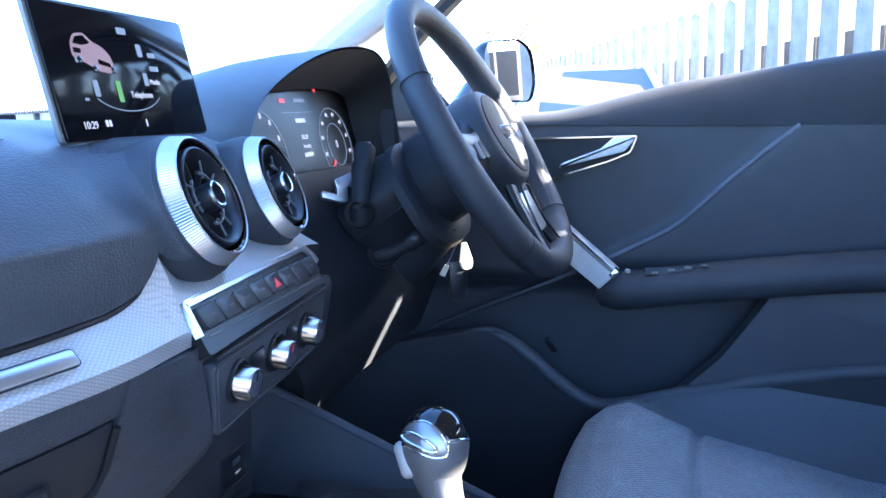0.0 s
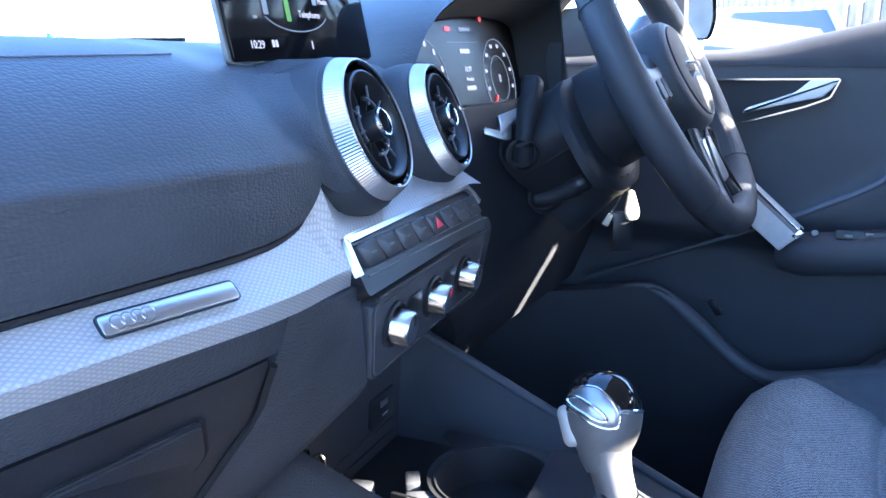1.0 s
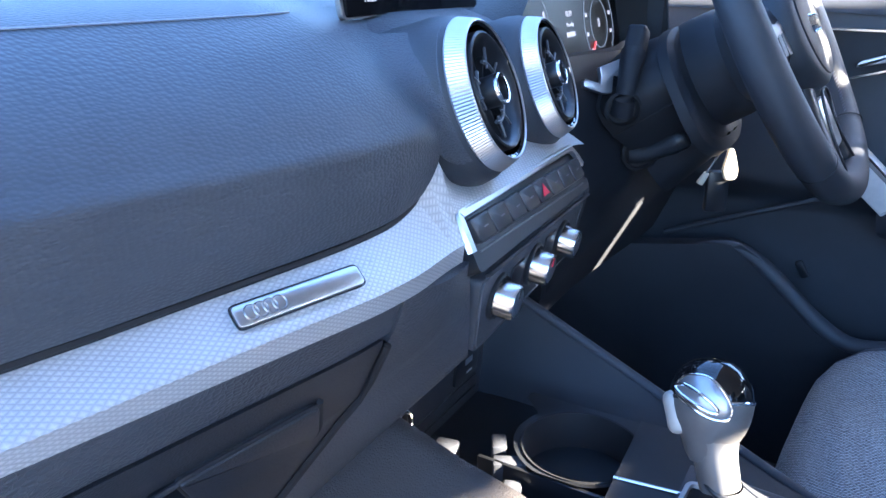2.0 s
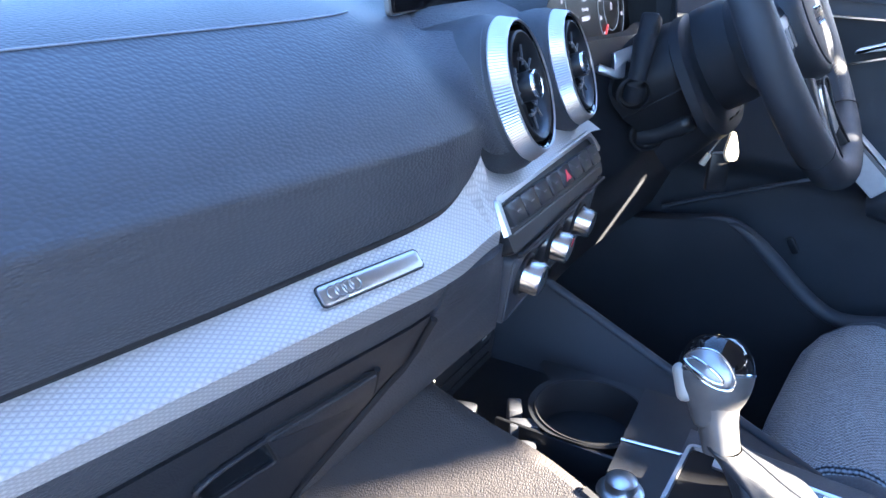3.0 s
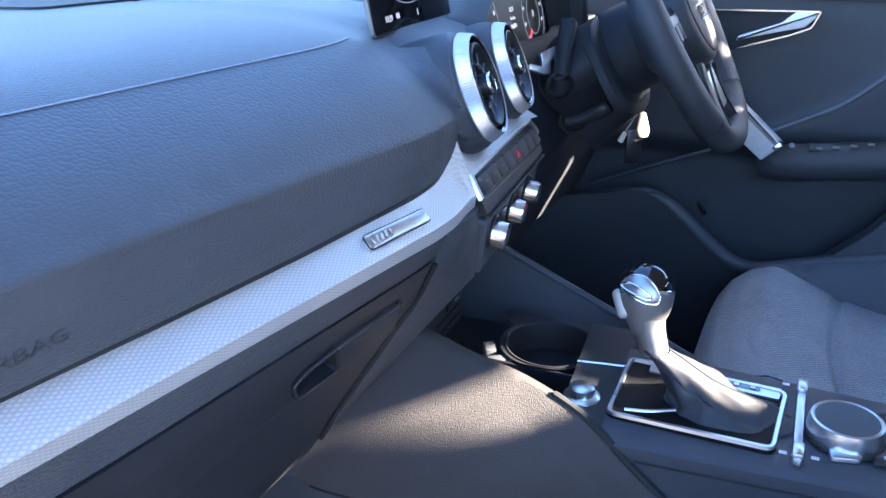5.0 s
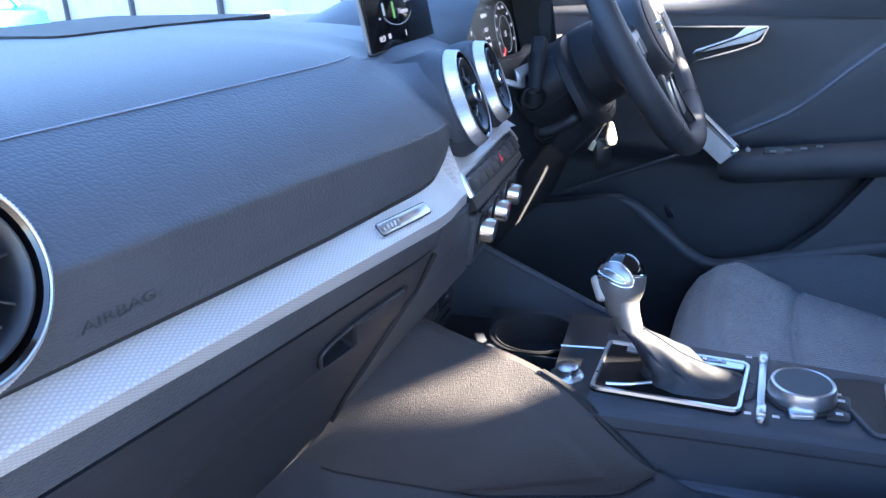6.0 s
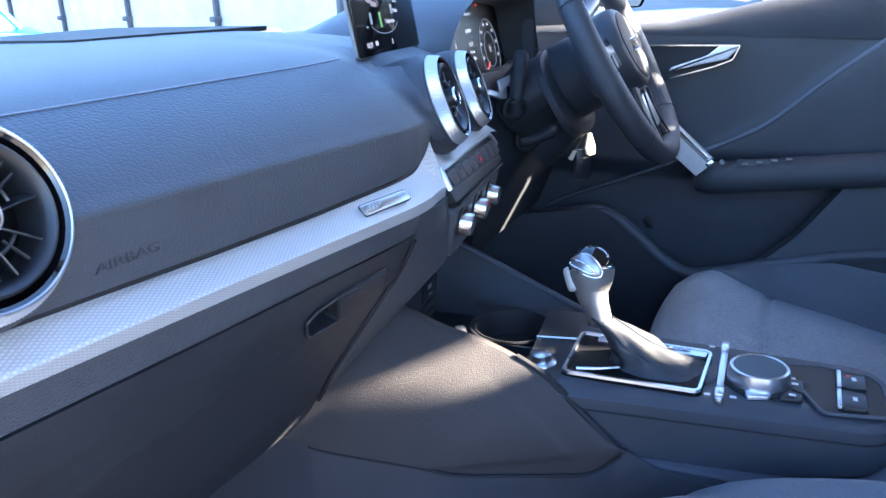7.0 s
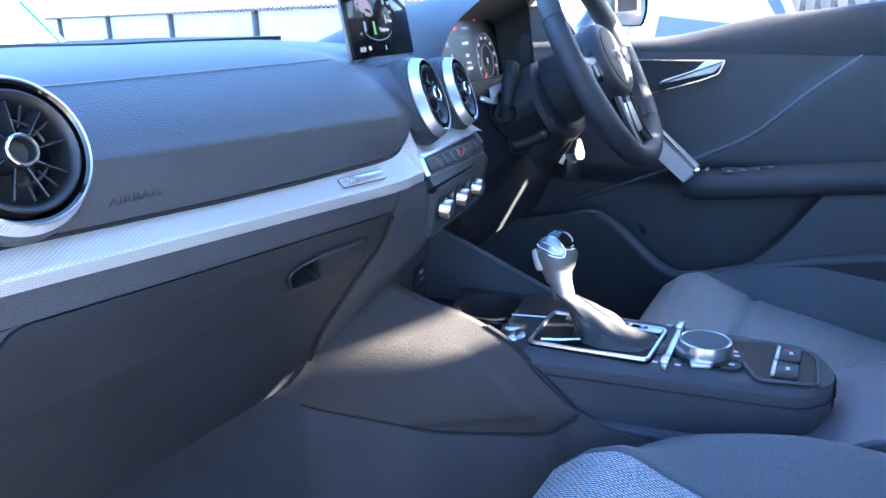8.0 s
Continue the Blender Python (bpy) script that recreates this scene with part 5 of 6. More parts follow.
part("gaiter_collar", revolve([(0.0135, 0.0), (0.0142, 0.0015), (0.0135, 0.003)], 32, pose(0.486, 0.1425, 0.8545, 18, 0, 0)), M["smooth"], lever)
part("selector_rod", tube(curve([(0.447, 0.160, 0.813), (0.450, 0.140, 0.814), (0.462, 0.118, 0.813)], 8), 0.0017, 8), M["satin"], lever)
neck = curve([(0.486, 0.143, 0.853), (0.489, 0.148, 0.868), (0.494, 0.153, 0.884), (0.500, 0.158, 0.898)], 10)
part("neck", tube(neck, [0.0125, 0.0128, 0.0130, 0.0132, 0.0138, 0.0148, 0.0165, 0.0185, 0.0205, 0.0215], 24), M["gunmetal"], lever, "satin grey neck")
KNB = pose(0.5015, 0.158, 0.9045, -8, 22, 0)
SQ = Matrix.Diagonal((0.90, 1.04, 0.94, 1))
part("knob", revolve([(0.0, 0.0268), (0.006, 0.0262), (0.012, 0.0240), (0.0175, 0.0196), (0.0212, 0.014), (0.0235, 0.007), (0.0242, 0.0), (0.0238, -0.006), (0.0228, -0.012)], 56, KNB @ SQ), M["gloss"], lever, "glossy black knob cap")
part("knob_shell", revolve([(0.0243, 0.0005), (0.0246, -0.001), (0.0240, -0.007), (0.0226, -0.014), (0.0200, -0.021), (0.0162, -0.028), (0.0136, -0.036), (0.0105, -0.042)], 56, KNB @ SQ), M["shell_metal"], lever, "satin grey knob shell")
part("knob_ring", revolve([(0.0242, 0.0012), (0.0250, 0.0004), (0.0250, -0.0012), (0.0243, -0.0018)], 56, KNB @ SQ), M["chrome"], lever, "thin chrome ring")
def on_knob(az, el, out=0.0):
    """A place on the knob's skin by degrees round and above its middle."""
    a, e = radians(az), radians(el)
    return KNB @ SQ @ Vector(((0.0244 + out) * math.cos(e) * math.cos(a), (0.0244 + out) * math.cos(e) * math.sin(a), (0.0268 + out) * math.sin(e)))


def rounded(corners, n=48):
    """A closed smooth line through a few corners, in degrees."""
    pts = [Vector((*c, 0)) for c in corners]
    k = len(pts)
    ring = []
    for i in range(n):
        q = i / n * k
        j, t = int(q), q - int(q)
        p0, p1, p2, p3 = pts[j - 1], pts[j % k], pts[(j + 1) % k], pts[(j + 2) % k]
        ring.append(0.5 * (2 * p1 + (p2 - p0) * t + (2 * p0 - 5 * p1 + 4 * p2 - p3) * t * t + (3 * p1 - p0 - 3 * p2 + p3) * t ** 3))
    return ring


TEAR = rounded([(131, 10), (136, 25), (152, 34), (180, 34), (200, 19), (214, -6), (211, -22), (189, -23), (163, -11)])
LOOP = rounded([(137, 12), (146, 18), (163, 14.5), (183, 3), (195, -9), (189, -13.5), (168, -5)])
mid_tear = Vector((172, 6, 0))
part("cheek_plate", grid(lambda u, v: on_knob(*(mid_tear.lerp(TEAR[u], v).xy), lerp(((0, 0.0016), (0.8, 0.0014), (0.95, 0.0010), (1.0, -0.0006)), v)), range(48), [0.02, 0.3, 0.6, 0.8, 0.9, 0.95, 1.0], close_u=True), M["plate_metal"], lever, "satin teardrop plate on the knob, greyed for its shade")
part("plate_edge", tube([on_knob(p.x, p.y, 0.0006) for p in TEAR], 0.0010, 8, closed=True), M["chrome"], lever, "thin chrome edge of the plate")
part("knob_badge", tube([on_knob(p.x, p.y, 0.0024) for p in LOOP], 0.0012, 8, closed=True), M["chrome"], lever, "chrome loop on the knob")
part("release_button", rbox((0.015, 0.013, 0.027), KNB @ pose(-0.006, 0.0195, -0.0105, -14, 0, 0), 0.0050, 3), M["button_metal"], lever, "silver release button")

# controls
part("volume_knob", revolve([(0.0, 0.0105), (0.0098, 0.0104), (0.0116, 0.0092), (0.0121, 0.0035), (0.0116, 0.0020), (0.0150, 0.0014), (0.0172, 0.0), (0.0178, -0.002)], 40, pose(0.4680, 0.203, 0.8045)), M["satin"], console, "silver round volume knob")
DIAL = (0.4867, -0.0178, 0.806)
dial = part("dial", revolve([(0.0300, 0.0), (0.0305, 0.004), (0.0292, 0.013), (0.0282, 0.0165), (0.0262, 0.0172), (0.0250, 0.0165)], 64, pose(*DIAL)), M["satin"], console, "silver rotary dial")
part("dial_top", revolve([(0.0252, 0.012), (0.0250, 0.0166), (0.0, 0.0168)], 48, pose(*DIAL)), M["smooth"], dial)
part("dial_base", revolve([(0.0335, 0.0), (0.0325, 0.002), (0.030, 0.002)], 48, pose(*DIAL)), M["matt"], console)
toggle = part("menu_toggle", slab(round_poly([(0.431, 0.0235), (0.428, 0.0165), (0.553, 0.0105), (0.556, 0.0175)], 0.003), 0.004, pose(0, 0, 0.8100), 0.001), M["satin"], console, "slim silver toggle bar")
part("toggle_end", rbox((0.020, 0.009, 0.006), pose(0.442, 0.0190, 0.812, 0, 0, -3), 0.002), M["satin"], toggle)
part("toggle_end", rbox((0.020, 0.009, 0.006), pose(0.545, 0.0145, 0.812, 0, 0, -3), 0.002), M["satin"], toggle)
part("back_key", slab(round_poly([(0.447, -0.006), (0.470, -0.003), (0.472, -0.033), (0.452, -0.028)], 0.003), 0.004, pose(0, 0, 0.8085), 0.001), M["satin"], console, "silver key before the dial")
part("side_key", slab(round_poly([(0.453, -0.036), (0.476, -0.043), (0.468, -0.058), (0.455, -0.056)], 0.003), 0.003, pose(0, 0, 0.8080), 0.001), M["smooth"], console)
part("side_key", slab(round_poly([(0.478, -0.044), (0.500, -0.045), (0.496, -0.061), (0.470, -0.058)], 0.003), 0.003, pose(0, 0, 0.8080), 0.001), M["smooth"], console)
for x0, y0 in ((0.462, -0.048), (0.486, -0.052), (0.549, 0.028), (0.440, 0.030), (0.441, 0.006), (0.497, -0.050)):
    part("print_mark", rbox((0.004, 0.006, 0.0004), pose(x0, y0, 0.8086), 0), M["print"], console, smooth=False)
well = part("switch_well", slab(round_poly([(0.440, -0.073), (0.530, -0.040), (0.537, -0.080), (0.527, -0.122), (0.510, -0.131), (0.450, -0.129)], 0.008), 0.003, pose(0, 0, 0.8062)), M["matt"], console)
part("well_edge", rim(round_poly([(0.436, -0.072), (0.532, -0.035), (0.541, -0.078), (0.531, -0.126), (0.512, -0.136), (0.445, -0.134)], 0.010, 6), 0.0045, 0.0020, pose(0, 0, 0.8055)), M["flank_skin"], console)
for x0, x1, y0 in ((0.490, 0.526, -0.094), (0.448, 0.485, -0.090)):
    sw = part("switch", slab(round_poly([(x0, y0), (x1, y0 - 0.003), (x1 - 0.003, y0 - 0.024), (x0, y0 - 0.022)], 0.003), 0.004, pose(0, 0, 0.8105) @ pose(0, 0, 0), 0.001), M["smooth"], well)
    part("switch_lip", slab(round_poly([(x0, y0 + 0.004), (x1, y0 + 0.001), (x1, y0 - 0.003), (x0, y0)], 0.001), 0.003, pose(0, 0, 0.8110), 0.0006), M["satin"], sw, "silver lip")
    part("switch_mark", rbox((0.007, 0.004, 0.0004), pose((x0 + x1) / 2, y0 - 0.013, 0.8108), 0), M["print"], sw, smooth=False)
part("lamp_mark", rbox((0.003, 0.002, 0.0004), pose(0.514, -0.102, 0.8109), 0), M["ui_red"], well, smooth=False)

# ---------------------------------------------------------------- seats
CROWN = ((-0.090, -0.20), (-0.088, -0.12), (-0.078, -0.065), (-0.060, -0.033), (-0.030, -0.009), (0.0, 0.0), (0.015, -0.003), (0.05, -0.019), (0.09, -0.035), (0.13, -0.049), (0.215, -0.069), (0.32, -0.094), (0.5, -0.12))
CREST = ((-0.090, -0.20), (-0.080, -0.14), (-0.060, -0.095), (-0.03, -0.058), (0.0, -0.030), (0.03, -0.013), (0.06, -0.003), (0.10, 0.005), (0.15, 0.012), (0.20, 0.012), (0.30, -0.002), (0.5, -0.03))
ALONG = [-0.090, -0.088, -0.084, -0.078, -0.07] + span(-0.06, 0.085, 26) + span(0.088, 0.112, 9) + span(0.12, 0.48, 16)


def along(d):
    """Length over the cushion's crown from its peak."""
    pts = [(d, lerp(CROWN, d))] + [k for k in CROWN if min(d, 0) < k[0] < max(d, 0)] + [(0.0, 0.0)]
    s = sum(math.hypot(b[0] - a[0], b[1] - a[1]) for a, b in zip(sorted(pts), sorted(pts)[1:]))
    return s if d > 0 else -s


def seat(name, cx, peak, top, label):
    """A bucket seat; peak: how far forward the cushion is highest, top: that height."""
    s = thing(name, label, "car seat", (cx, peak - 0.3, 0.43))

    def cushion(x, d):
        a = abs(x)
        side = smoothstep(0.176, 0.235, a)
        z = lerp(CROWN, d) * (1 - side) + lerp(CREST, d) * side - 0.010 * (1 - min(1, (x / 0.178) ** 2))
        z -= 0.035 * smoothstep(0.238, 0.262, a) + 0.13 * smoothstep(0.258, 0.272, a)
        groove = math.exp(-((a - 0.178) / 0.004) ** 2) + math.exp(-((d - 0.100) / 0.0065) ** 2) * (1 - smoothstep(0.172, 0.180, a))
        z -= 0.011 * min(1.0, groove) * smoothstep(-0.085, -0.05, d)
        z += 0.0015 * math.sin(31 * x + 9 * d) * math.sin(23 * d + 4)
        return Vector((cx + x, peak - d - 0.030 * min(1.3, (x / 0.25) ** 2) + 0.012, top + z))

    part("front_cushion", grid(cushion, span(-0.178, 0.178, 50), [d for d in ALONG if d <= 0.101], uv=lambda x, d: (x, along(d))), M["cloth"], s, "woven grey cloth centre")
    part("rear_cushion", grid(cushion, span(-0.178, 0.178, 50), [d for d in ALONG if d >= 0.099], uv=lambda x, d: (x, along(d))), M["cloth"], s, "woven grey cloth centre")
    for k in (-1, 1):
        part("bolster", grid(lambda x, d: cushion(k * x, d), span(0.178, 0.200, 12) + span(0.206, 0.272, 18), ALONG, uv=lambda x, d: (x, d)), M["side_cloth"], s, "plain dark cloth bolster")
    part("base", rbox((0.46, 0.46, 0.16), pose(cx, peak - 0.24, top - 0.25), 0.03), M["plastic"], s)
    part("backrest", grid(lambda u, v: Vector((cx, peak - 0.40, top - 0.11)) + Vector((0.25 * math.cos(u) * (1 - 0.16 * v * v) * min(1, (1.02 - v) * 8), 0.055 * math.sin(u) - 0.25 * v, 0.58 * v)), span(0, 6.2832 * 23 / 24, 24), [0, 0.1, 0.3, 0.5, 0.7, 0.85, 0.93, 0.97, 0.99, 1.0], close_u=True), M["side_cloth"], s)
    part("headrest", rbox((0.25, 0.10, 0.17), pose(cx, peak - 0.70, top + 0.600, 12, 0, 0), 0.035, 4), M["side_cloth"], s)
    for r in (-0.07, 0.07):
        part("headrest_post", tube([(cx + r, peak - 0.64, top + 0.44), (cx + r, peak - 0.69, top + 0.56)], 0.006, 8), M["chrome"], s)
    return s


seat("driver_seat", 0.922, 0.035, 0.702, "dark cloth car seat with woven grey centre behind the wheel")
seat("passenger_seat", 0.137, 0.048, 0.772, "dark cloth car seat with woven grey centre beside the console")

# ---------------------------------------------------------------- driver's door
door = thing("driver_door", "closed dark car door with armrest, chrome handle and window", "car door", (1.22, -0.1, 0.45))


def belt_z(y):
    return lerp(((-0.8, 1.065), (-0.31, 1.094), (0.18, 1.112), (0.6, 1.115)), y)


def sill_z(y):
    return lerp(((-0.8, 1.21), (-0.31, 1.19), (-0.19, 1.175), (-0.037, 1.158), (0.129, 1.122), (0.30, 1.118), (0.6, 1.117)), y)


def ridge_y(z):
    """The diagonal edge behind which the door panel stands proud."""
    return lerp(((0.885, 0.085), (0.898, 0.061), (0.918, 0.02), (0.952, -0.04), (1.023, -0.118), (1.093, -0.204), (1.12, -0.24)), z)


def shelf_z(y):
    """Upper edge of the pocket's outer wall."""
    return lerp(((-0.8, 0.800), (-0.27, 0.743), (-0.175, 0.728), (-0.057, 0.700), (0.0, 0.684), (0.03, 0.676), (0.060, 0.670), (0.078, 0.670), (0.098, 0.677), (0.120, 0.691), (0.140, 0.707), (0.180, 0.743), (0.213, 0.770), (0.235, 0.782), (0.250, 0.787), (0.270, 0.786), (0.31, 0.777), (0.40, 0.762), (0.62, 0.74)), y)


def rise_y(z):
    """Rear edge of the pocket's opening."""
    return lerp(((0.69, -0.035), (0.714, -0.060), (0.753, -0.100), (0.789, -0.126), (0.842, -0.162), (0.9, -0.19)), z)


def door_x(y, z):
    x = 1.207 - 0.010 * (1 - smoothstep(-0.006, 0.018, y - ridge_y(z))) * smoothstep(0.86, 0.90, z)
    return x + 0.032 * (1 - smoothstep(0.83, 0.875, z)) - 0.006 * math.sin(7 * z)


part("panel", grid(lambda u, v: (door_x(u, 0.45 + (belt_z(u) - 0.455) * v), u, 0.45 + (belt_z(u) - 0.455) * v), span(-0.75, 0.62, 110), span(0, 1, 80), thick=0.05, thick_dir=(1, 0, 0)), M["door_skin"], door)
POCKET = Matrix(((0, 0, -1, 1.152), (-1, 0, 0, 0), (0, 1, 0, 0), (0, 0, 0, 1)))
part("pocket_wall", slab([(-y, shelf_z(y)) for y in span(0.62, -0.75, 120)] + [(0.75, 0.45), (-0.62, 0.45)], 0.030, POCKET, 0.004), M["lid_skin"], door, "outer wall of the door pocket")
part("rear_panel", slab([(-rise_y(z), z) for z in span(0.66, 0.862, 30)] + [(0.75, 0.862), (0.75, 0.66)], 0.030, POCKET @ pose(0, 0, -0.005), 0.004), M["door_skin"], door, "raised panel behind the door pocket")
part("upper_trim", grid(lambda u, v: (1.196 + 0.05 * v * v, u, belt_z(u) - 0.006 + (sill_z(u) - belt_z(u) + 0.010) * math.sin(1.5708 * v)), span(-0.75, 0.62, 30), span(0, 1, 8), thick=0.05, thick_dir=(1, 0, -0.1)), M["upper_skin"], door, "dark grained upper door trim")
pane = part("window_pane", grid(lambda u, v: (1.262 - 0.10 * v, lerp(((0, 0.55), (1, 0.15)), v) - u * lerp(((0, 1.2), (1, 0.82)), v), 1.08 + 0.37 * v), span(0, 1, 6), span(0, 1, 4), thick=0.004, thick_dir=(1, 0, 0)), M["glass"], door)
pane.visible_shadow = False
# out-of-view slab added at the window's head; keeps sun off the upper wheel rim
part("rim_sun_block", rbox((0.03, 0.80, 0.22), pose(1.165, -0.24, 1.45, 0, -8, 0), 0.01), M["matt"], door)
part("window_frame", tube(curve([(1.25, 0.50, 1.12), (1.19, 0.30, 1.30), (1.155, 0.08, 1.43), (1.15, -0.3, 1.455), (1.15, -0.66, 1.43)], 20), 0.014, 8), M["matt"], door)
ARM = [(1.165, 0.075, 0.850), (1.155, 0.02, 0.858), (1.15, -0.10, 0.873), (1.15, -0.30, 0.892), (1.15, -0.6, 0.90)]
part("armrest", tube(curve(ARM, 16), [0.022, 0.026] + [0.030] * 14, 16, flat=1.0), M["plastic"], door)
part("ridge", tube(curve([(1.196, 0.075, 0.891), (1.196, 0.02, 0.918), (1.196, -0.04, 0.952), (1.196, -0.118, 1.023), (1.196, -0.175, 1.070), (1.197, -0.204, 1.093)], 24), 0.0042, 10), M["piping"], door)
# paler than the wall it tops: light from above is put into its colour
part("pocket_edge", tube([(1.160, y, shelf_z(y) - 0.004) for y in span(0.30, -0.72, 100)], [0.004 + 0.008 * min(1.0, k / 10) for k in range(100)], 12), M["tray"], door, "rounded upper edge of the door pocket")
part("panel_edge", tube(curve([(1.200, 0.100, 0.878), (1.203, 0.121, 0.8695), (1.203, 0.205, 0.8355), (1.203, 0.296, 0.799), (1.203, 0.36, 0.772)], 24), 0.0038, 10), M["door_skin"], door, "lower edge of the door panel")
for k in range(4):
    part("window_switch", slab(round_poly([(-0.005, -0.002), (0.005, -0.002), (0.005, 0.002), (-0.005, 0.002)], 0.001), 0.004, Matrix(((0, 0.3, -0.95, 1.132), (-1, 0, 0, -0.005 - 0.023 * k), (0, 0.95, 0.3, 0.889 + 0.004 * k), (0, 0, 0, 1))), 0.001), M["gunmetal"], door)
part("switch_panel", slab(round_poly([(-0.01, -0.006), (0.11, -0.002), (0.11, 0.009), (-0.01, 0.006)], 0.003), 0.004, Matrix(((0, 0.3, -0.95, 1.1345), (-1, 0, 0, 0.0), (0, 0.95, 0.3, 0.890), (0, 0, 0, 1))), 0.001), M["smooth"], door)
part("mirror_switch", revolve([(0.0, 0.004), (0.004, 0.0035), (0.005, 0.0)], 20, pose(1.135, 0.034, 0.889, 0, -60, 0)), M["gunmetal"], door)
part("pocket_button", slab(round_poly([(-0.006, -0.014), (0.006, -0.014), (0.006, 0.014), (-0.006, 0.014)], 0.005), 0.004, Matrix(((0, 0, -1, 1.234), (-0.85, 0.5, 0, 0.160), (0.5, 0.85, 0, 0.738), (0, 0, 0, 1))), 0.001), M["smooth"], door)
HF = [(0.215, 1.088), (0.019, 1.087), (0.030, 1.060), (0.060, 1.048), (0.143, 1.024), (0.215, 1.008)]
HDL = Matrix(((0, 0, -1, 1.186), (-1, 0, 0, 0), (0, 1, 0, 0), (0, 0, 0, 1)))
outline = round_poly([(-y, z) for y, z in HF], 0.006)
part("handle_bowl", slab(outline, 0.004, HDL @ pose(0, 0, 0.0015)), M["matt"], door)
part("handle_frame", rim(outline, 0.0035, 0.004, HDL @ pose(0, 0, 0.002)), M["chrome"], door, "thin chrome handle surround")
part("door_handle", slab(round_poly([(-0.1376, 1.0405), (-0.1328, 1.0480), (-0.0747, 1.0680), (-0.0543, 1.0855), (-0.0225, 1.0855), (-0.0240, 1.0810), (-0.0403, 1.0625), (-0.0768, 1.0550)], 0.004), 0.010, HDL @ pose(0, 0, 0.014), 0.003), M["grip_metal"], door, "satin silver pull")
pull = part("pull_trim", slab(round_poly([(-0.0755, 0.8605), (-0.0465, 0.8880), (-0.1300, 0.9640), (-0.1380, 0.9150)], 0.003), 0.030, HDL @ pose(0, 0, 0.051), 0.004), M["grip_metal"], door, "satin silver grip bar at the armrest's end")
part("bar_groove", slab([(-0.0560, 0.8850), (-0.0530, 0.8880), (-0.1290, 0.9580), (-0.1310, 0.9530)], 0.002, HDL @ pose(0, 0, 0.0515)), M["gunmetal"], pull)
part("end_cap", slab(round_poly([(-0.0560, 0.8780), (-0.0465, 0.8880), (-0.0520, 0.8935), (-0.0620, 0.8840)], 0.001), 0.020, HDL @ pose(0, 0, 0.0525), 0.001), M["chrome"], pull)

open_door = thing("passenger_door", "dark passenger door standing open", "car door", (-0.22, 0.62, 0.45))
SWING = Matrix.Translation((-0.22, 0.62, 0)) @ Matrix.Rotation(radians(-70), 4, "Z")
part("panel", grid(lambda u, v: SWING @ Vector((0.02 * math.sin(5 * v), -u, v)), span(0, 1.12, 12), span(0.45, 1.08, 10), thick=0.09, thick_dir=(-0.342, 0.94, 0)), M["plastic"], open_door)
part("upper_trim", rbox((0.12, 1.12, 0.06), SWING @ pose(-0.04, -0.56, 1.10), 0.02), M["pad"], open_door)
part("window_frame", tube([SWING @ Vector(c) for c in ((0, -0.05, 1.12), (0.06, -0.38, 1.36), (0.10, -0.60, 1.46), (0.10, -0.95, 1.46), (0.04, -1.08, 1.12))], 0.018, 8), M["matt"], open_door)

# ---------------------------------------------------------------- key in the lock
keyring = thing("key_fob", "black car key with a cream plastic tag on a ring", "key", (0.955, 0.24, 0.90))
part("tag", slab(round_poly([(-0.006, -0.014), (0.006, -0.014), (0.008, -0.006), (0.0025, 0.015), (-0.0025, 0.015), (-0.008, -0.006)], 0.004), 0.005, facing((0.955, 0.236, 0.947), -60, 0, 4) @ Matrix.Diagonal((1.15, 1.25, 1, 1)), 0.001), M["white_tag"], keyring, "cream plastic tag")
part("fob", rbox((0.026, 0.012, 0.050), pose(0.958, 0.249, 0.914, 0, 0, -60), 0.004), M["smooth"], keyring)
part("small_tag", slab(round_poly([(-0.004, -0.008), (0.004, -0.008), (0.003, 0.008), (-0.003, 0.008)], 0.002), 0.004, facing((0.944, 0.262, 0.930), -60, 0, -30), 0.001), M["white_tag"], keyring, "small cream plastic tag")
part("tag_link", tube([(0.945, 0.260, 0.937), (0.952, 0.246, 0.966)], 0.0012, 6), M["chrome"], keyring)
part("ring", tube([(0.955 + 0.008 * math.cos(a), 0.243, 0.975 + 0.010 * math.sin(a)) for a in span(0, 5.9, 16)], 0.0009, 6, closed=True), M["chrome"], keyring)

MIR = facing((1.485, 0.262, 1.200), -23, 2)
MIRROR = round_poly([(-0.092, -0.050), (0.070, -0.056), (0.090, -0.020), (0.082, 0.040), (0.040, 0.060), (-0.080, 0.052)], 0.030)
mirror = part("wing_mirror", grid(lambda u, v: MIR @ Vector((MIRROR[u][0] * lerp(((0, 1.03), (0.2, 1.05), (0.6, 0.90), (1, 0.45)), v), MIRROR[u][1] * lerp(((0, 1.05), (0.2, 1.08), (0.6, 0.90), (1, 0.45)), v), 0.004 - 0.075 * v)), range(len(MIRROR)), span(0, 1, 8), close_u=True), M["gloss"], door, "dark wing mirror housing")
part("mirror_glass", slab(MIRROR, 0.004, MIR), M["mirror"], mirror, "mirror glass")
part("mirror_foot", tube(curve([(1.27, 0.34, 1.115), (1.33, 0.33, 1.130), (1.40, 0.315, 1.165)], 8), [0.035, 0.030, 0.027, 0.025, 0.024, 0.024, 0.024, 0.026], 12, flat=0.8), M["gloss"], mirror)
part("mirror_sail", slab(round_poly([(-0.50, 1.110), (-0.30, 1.118), (-0.36, 1.195), (-0.42, 1.190)], 0.01), 0.012, Matrix(((0, 0, -1, 1.232), (-1, 0, 0, 0), (0, 1, 0, 0), (0, 0, 0, 1)))), M["smooth"], door, "dark triangular panel ahead of the window")


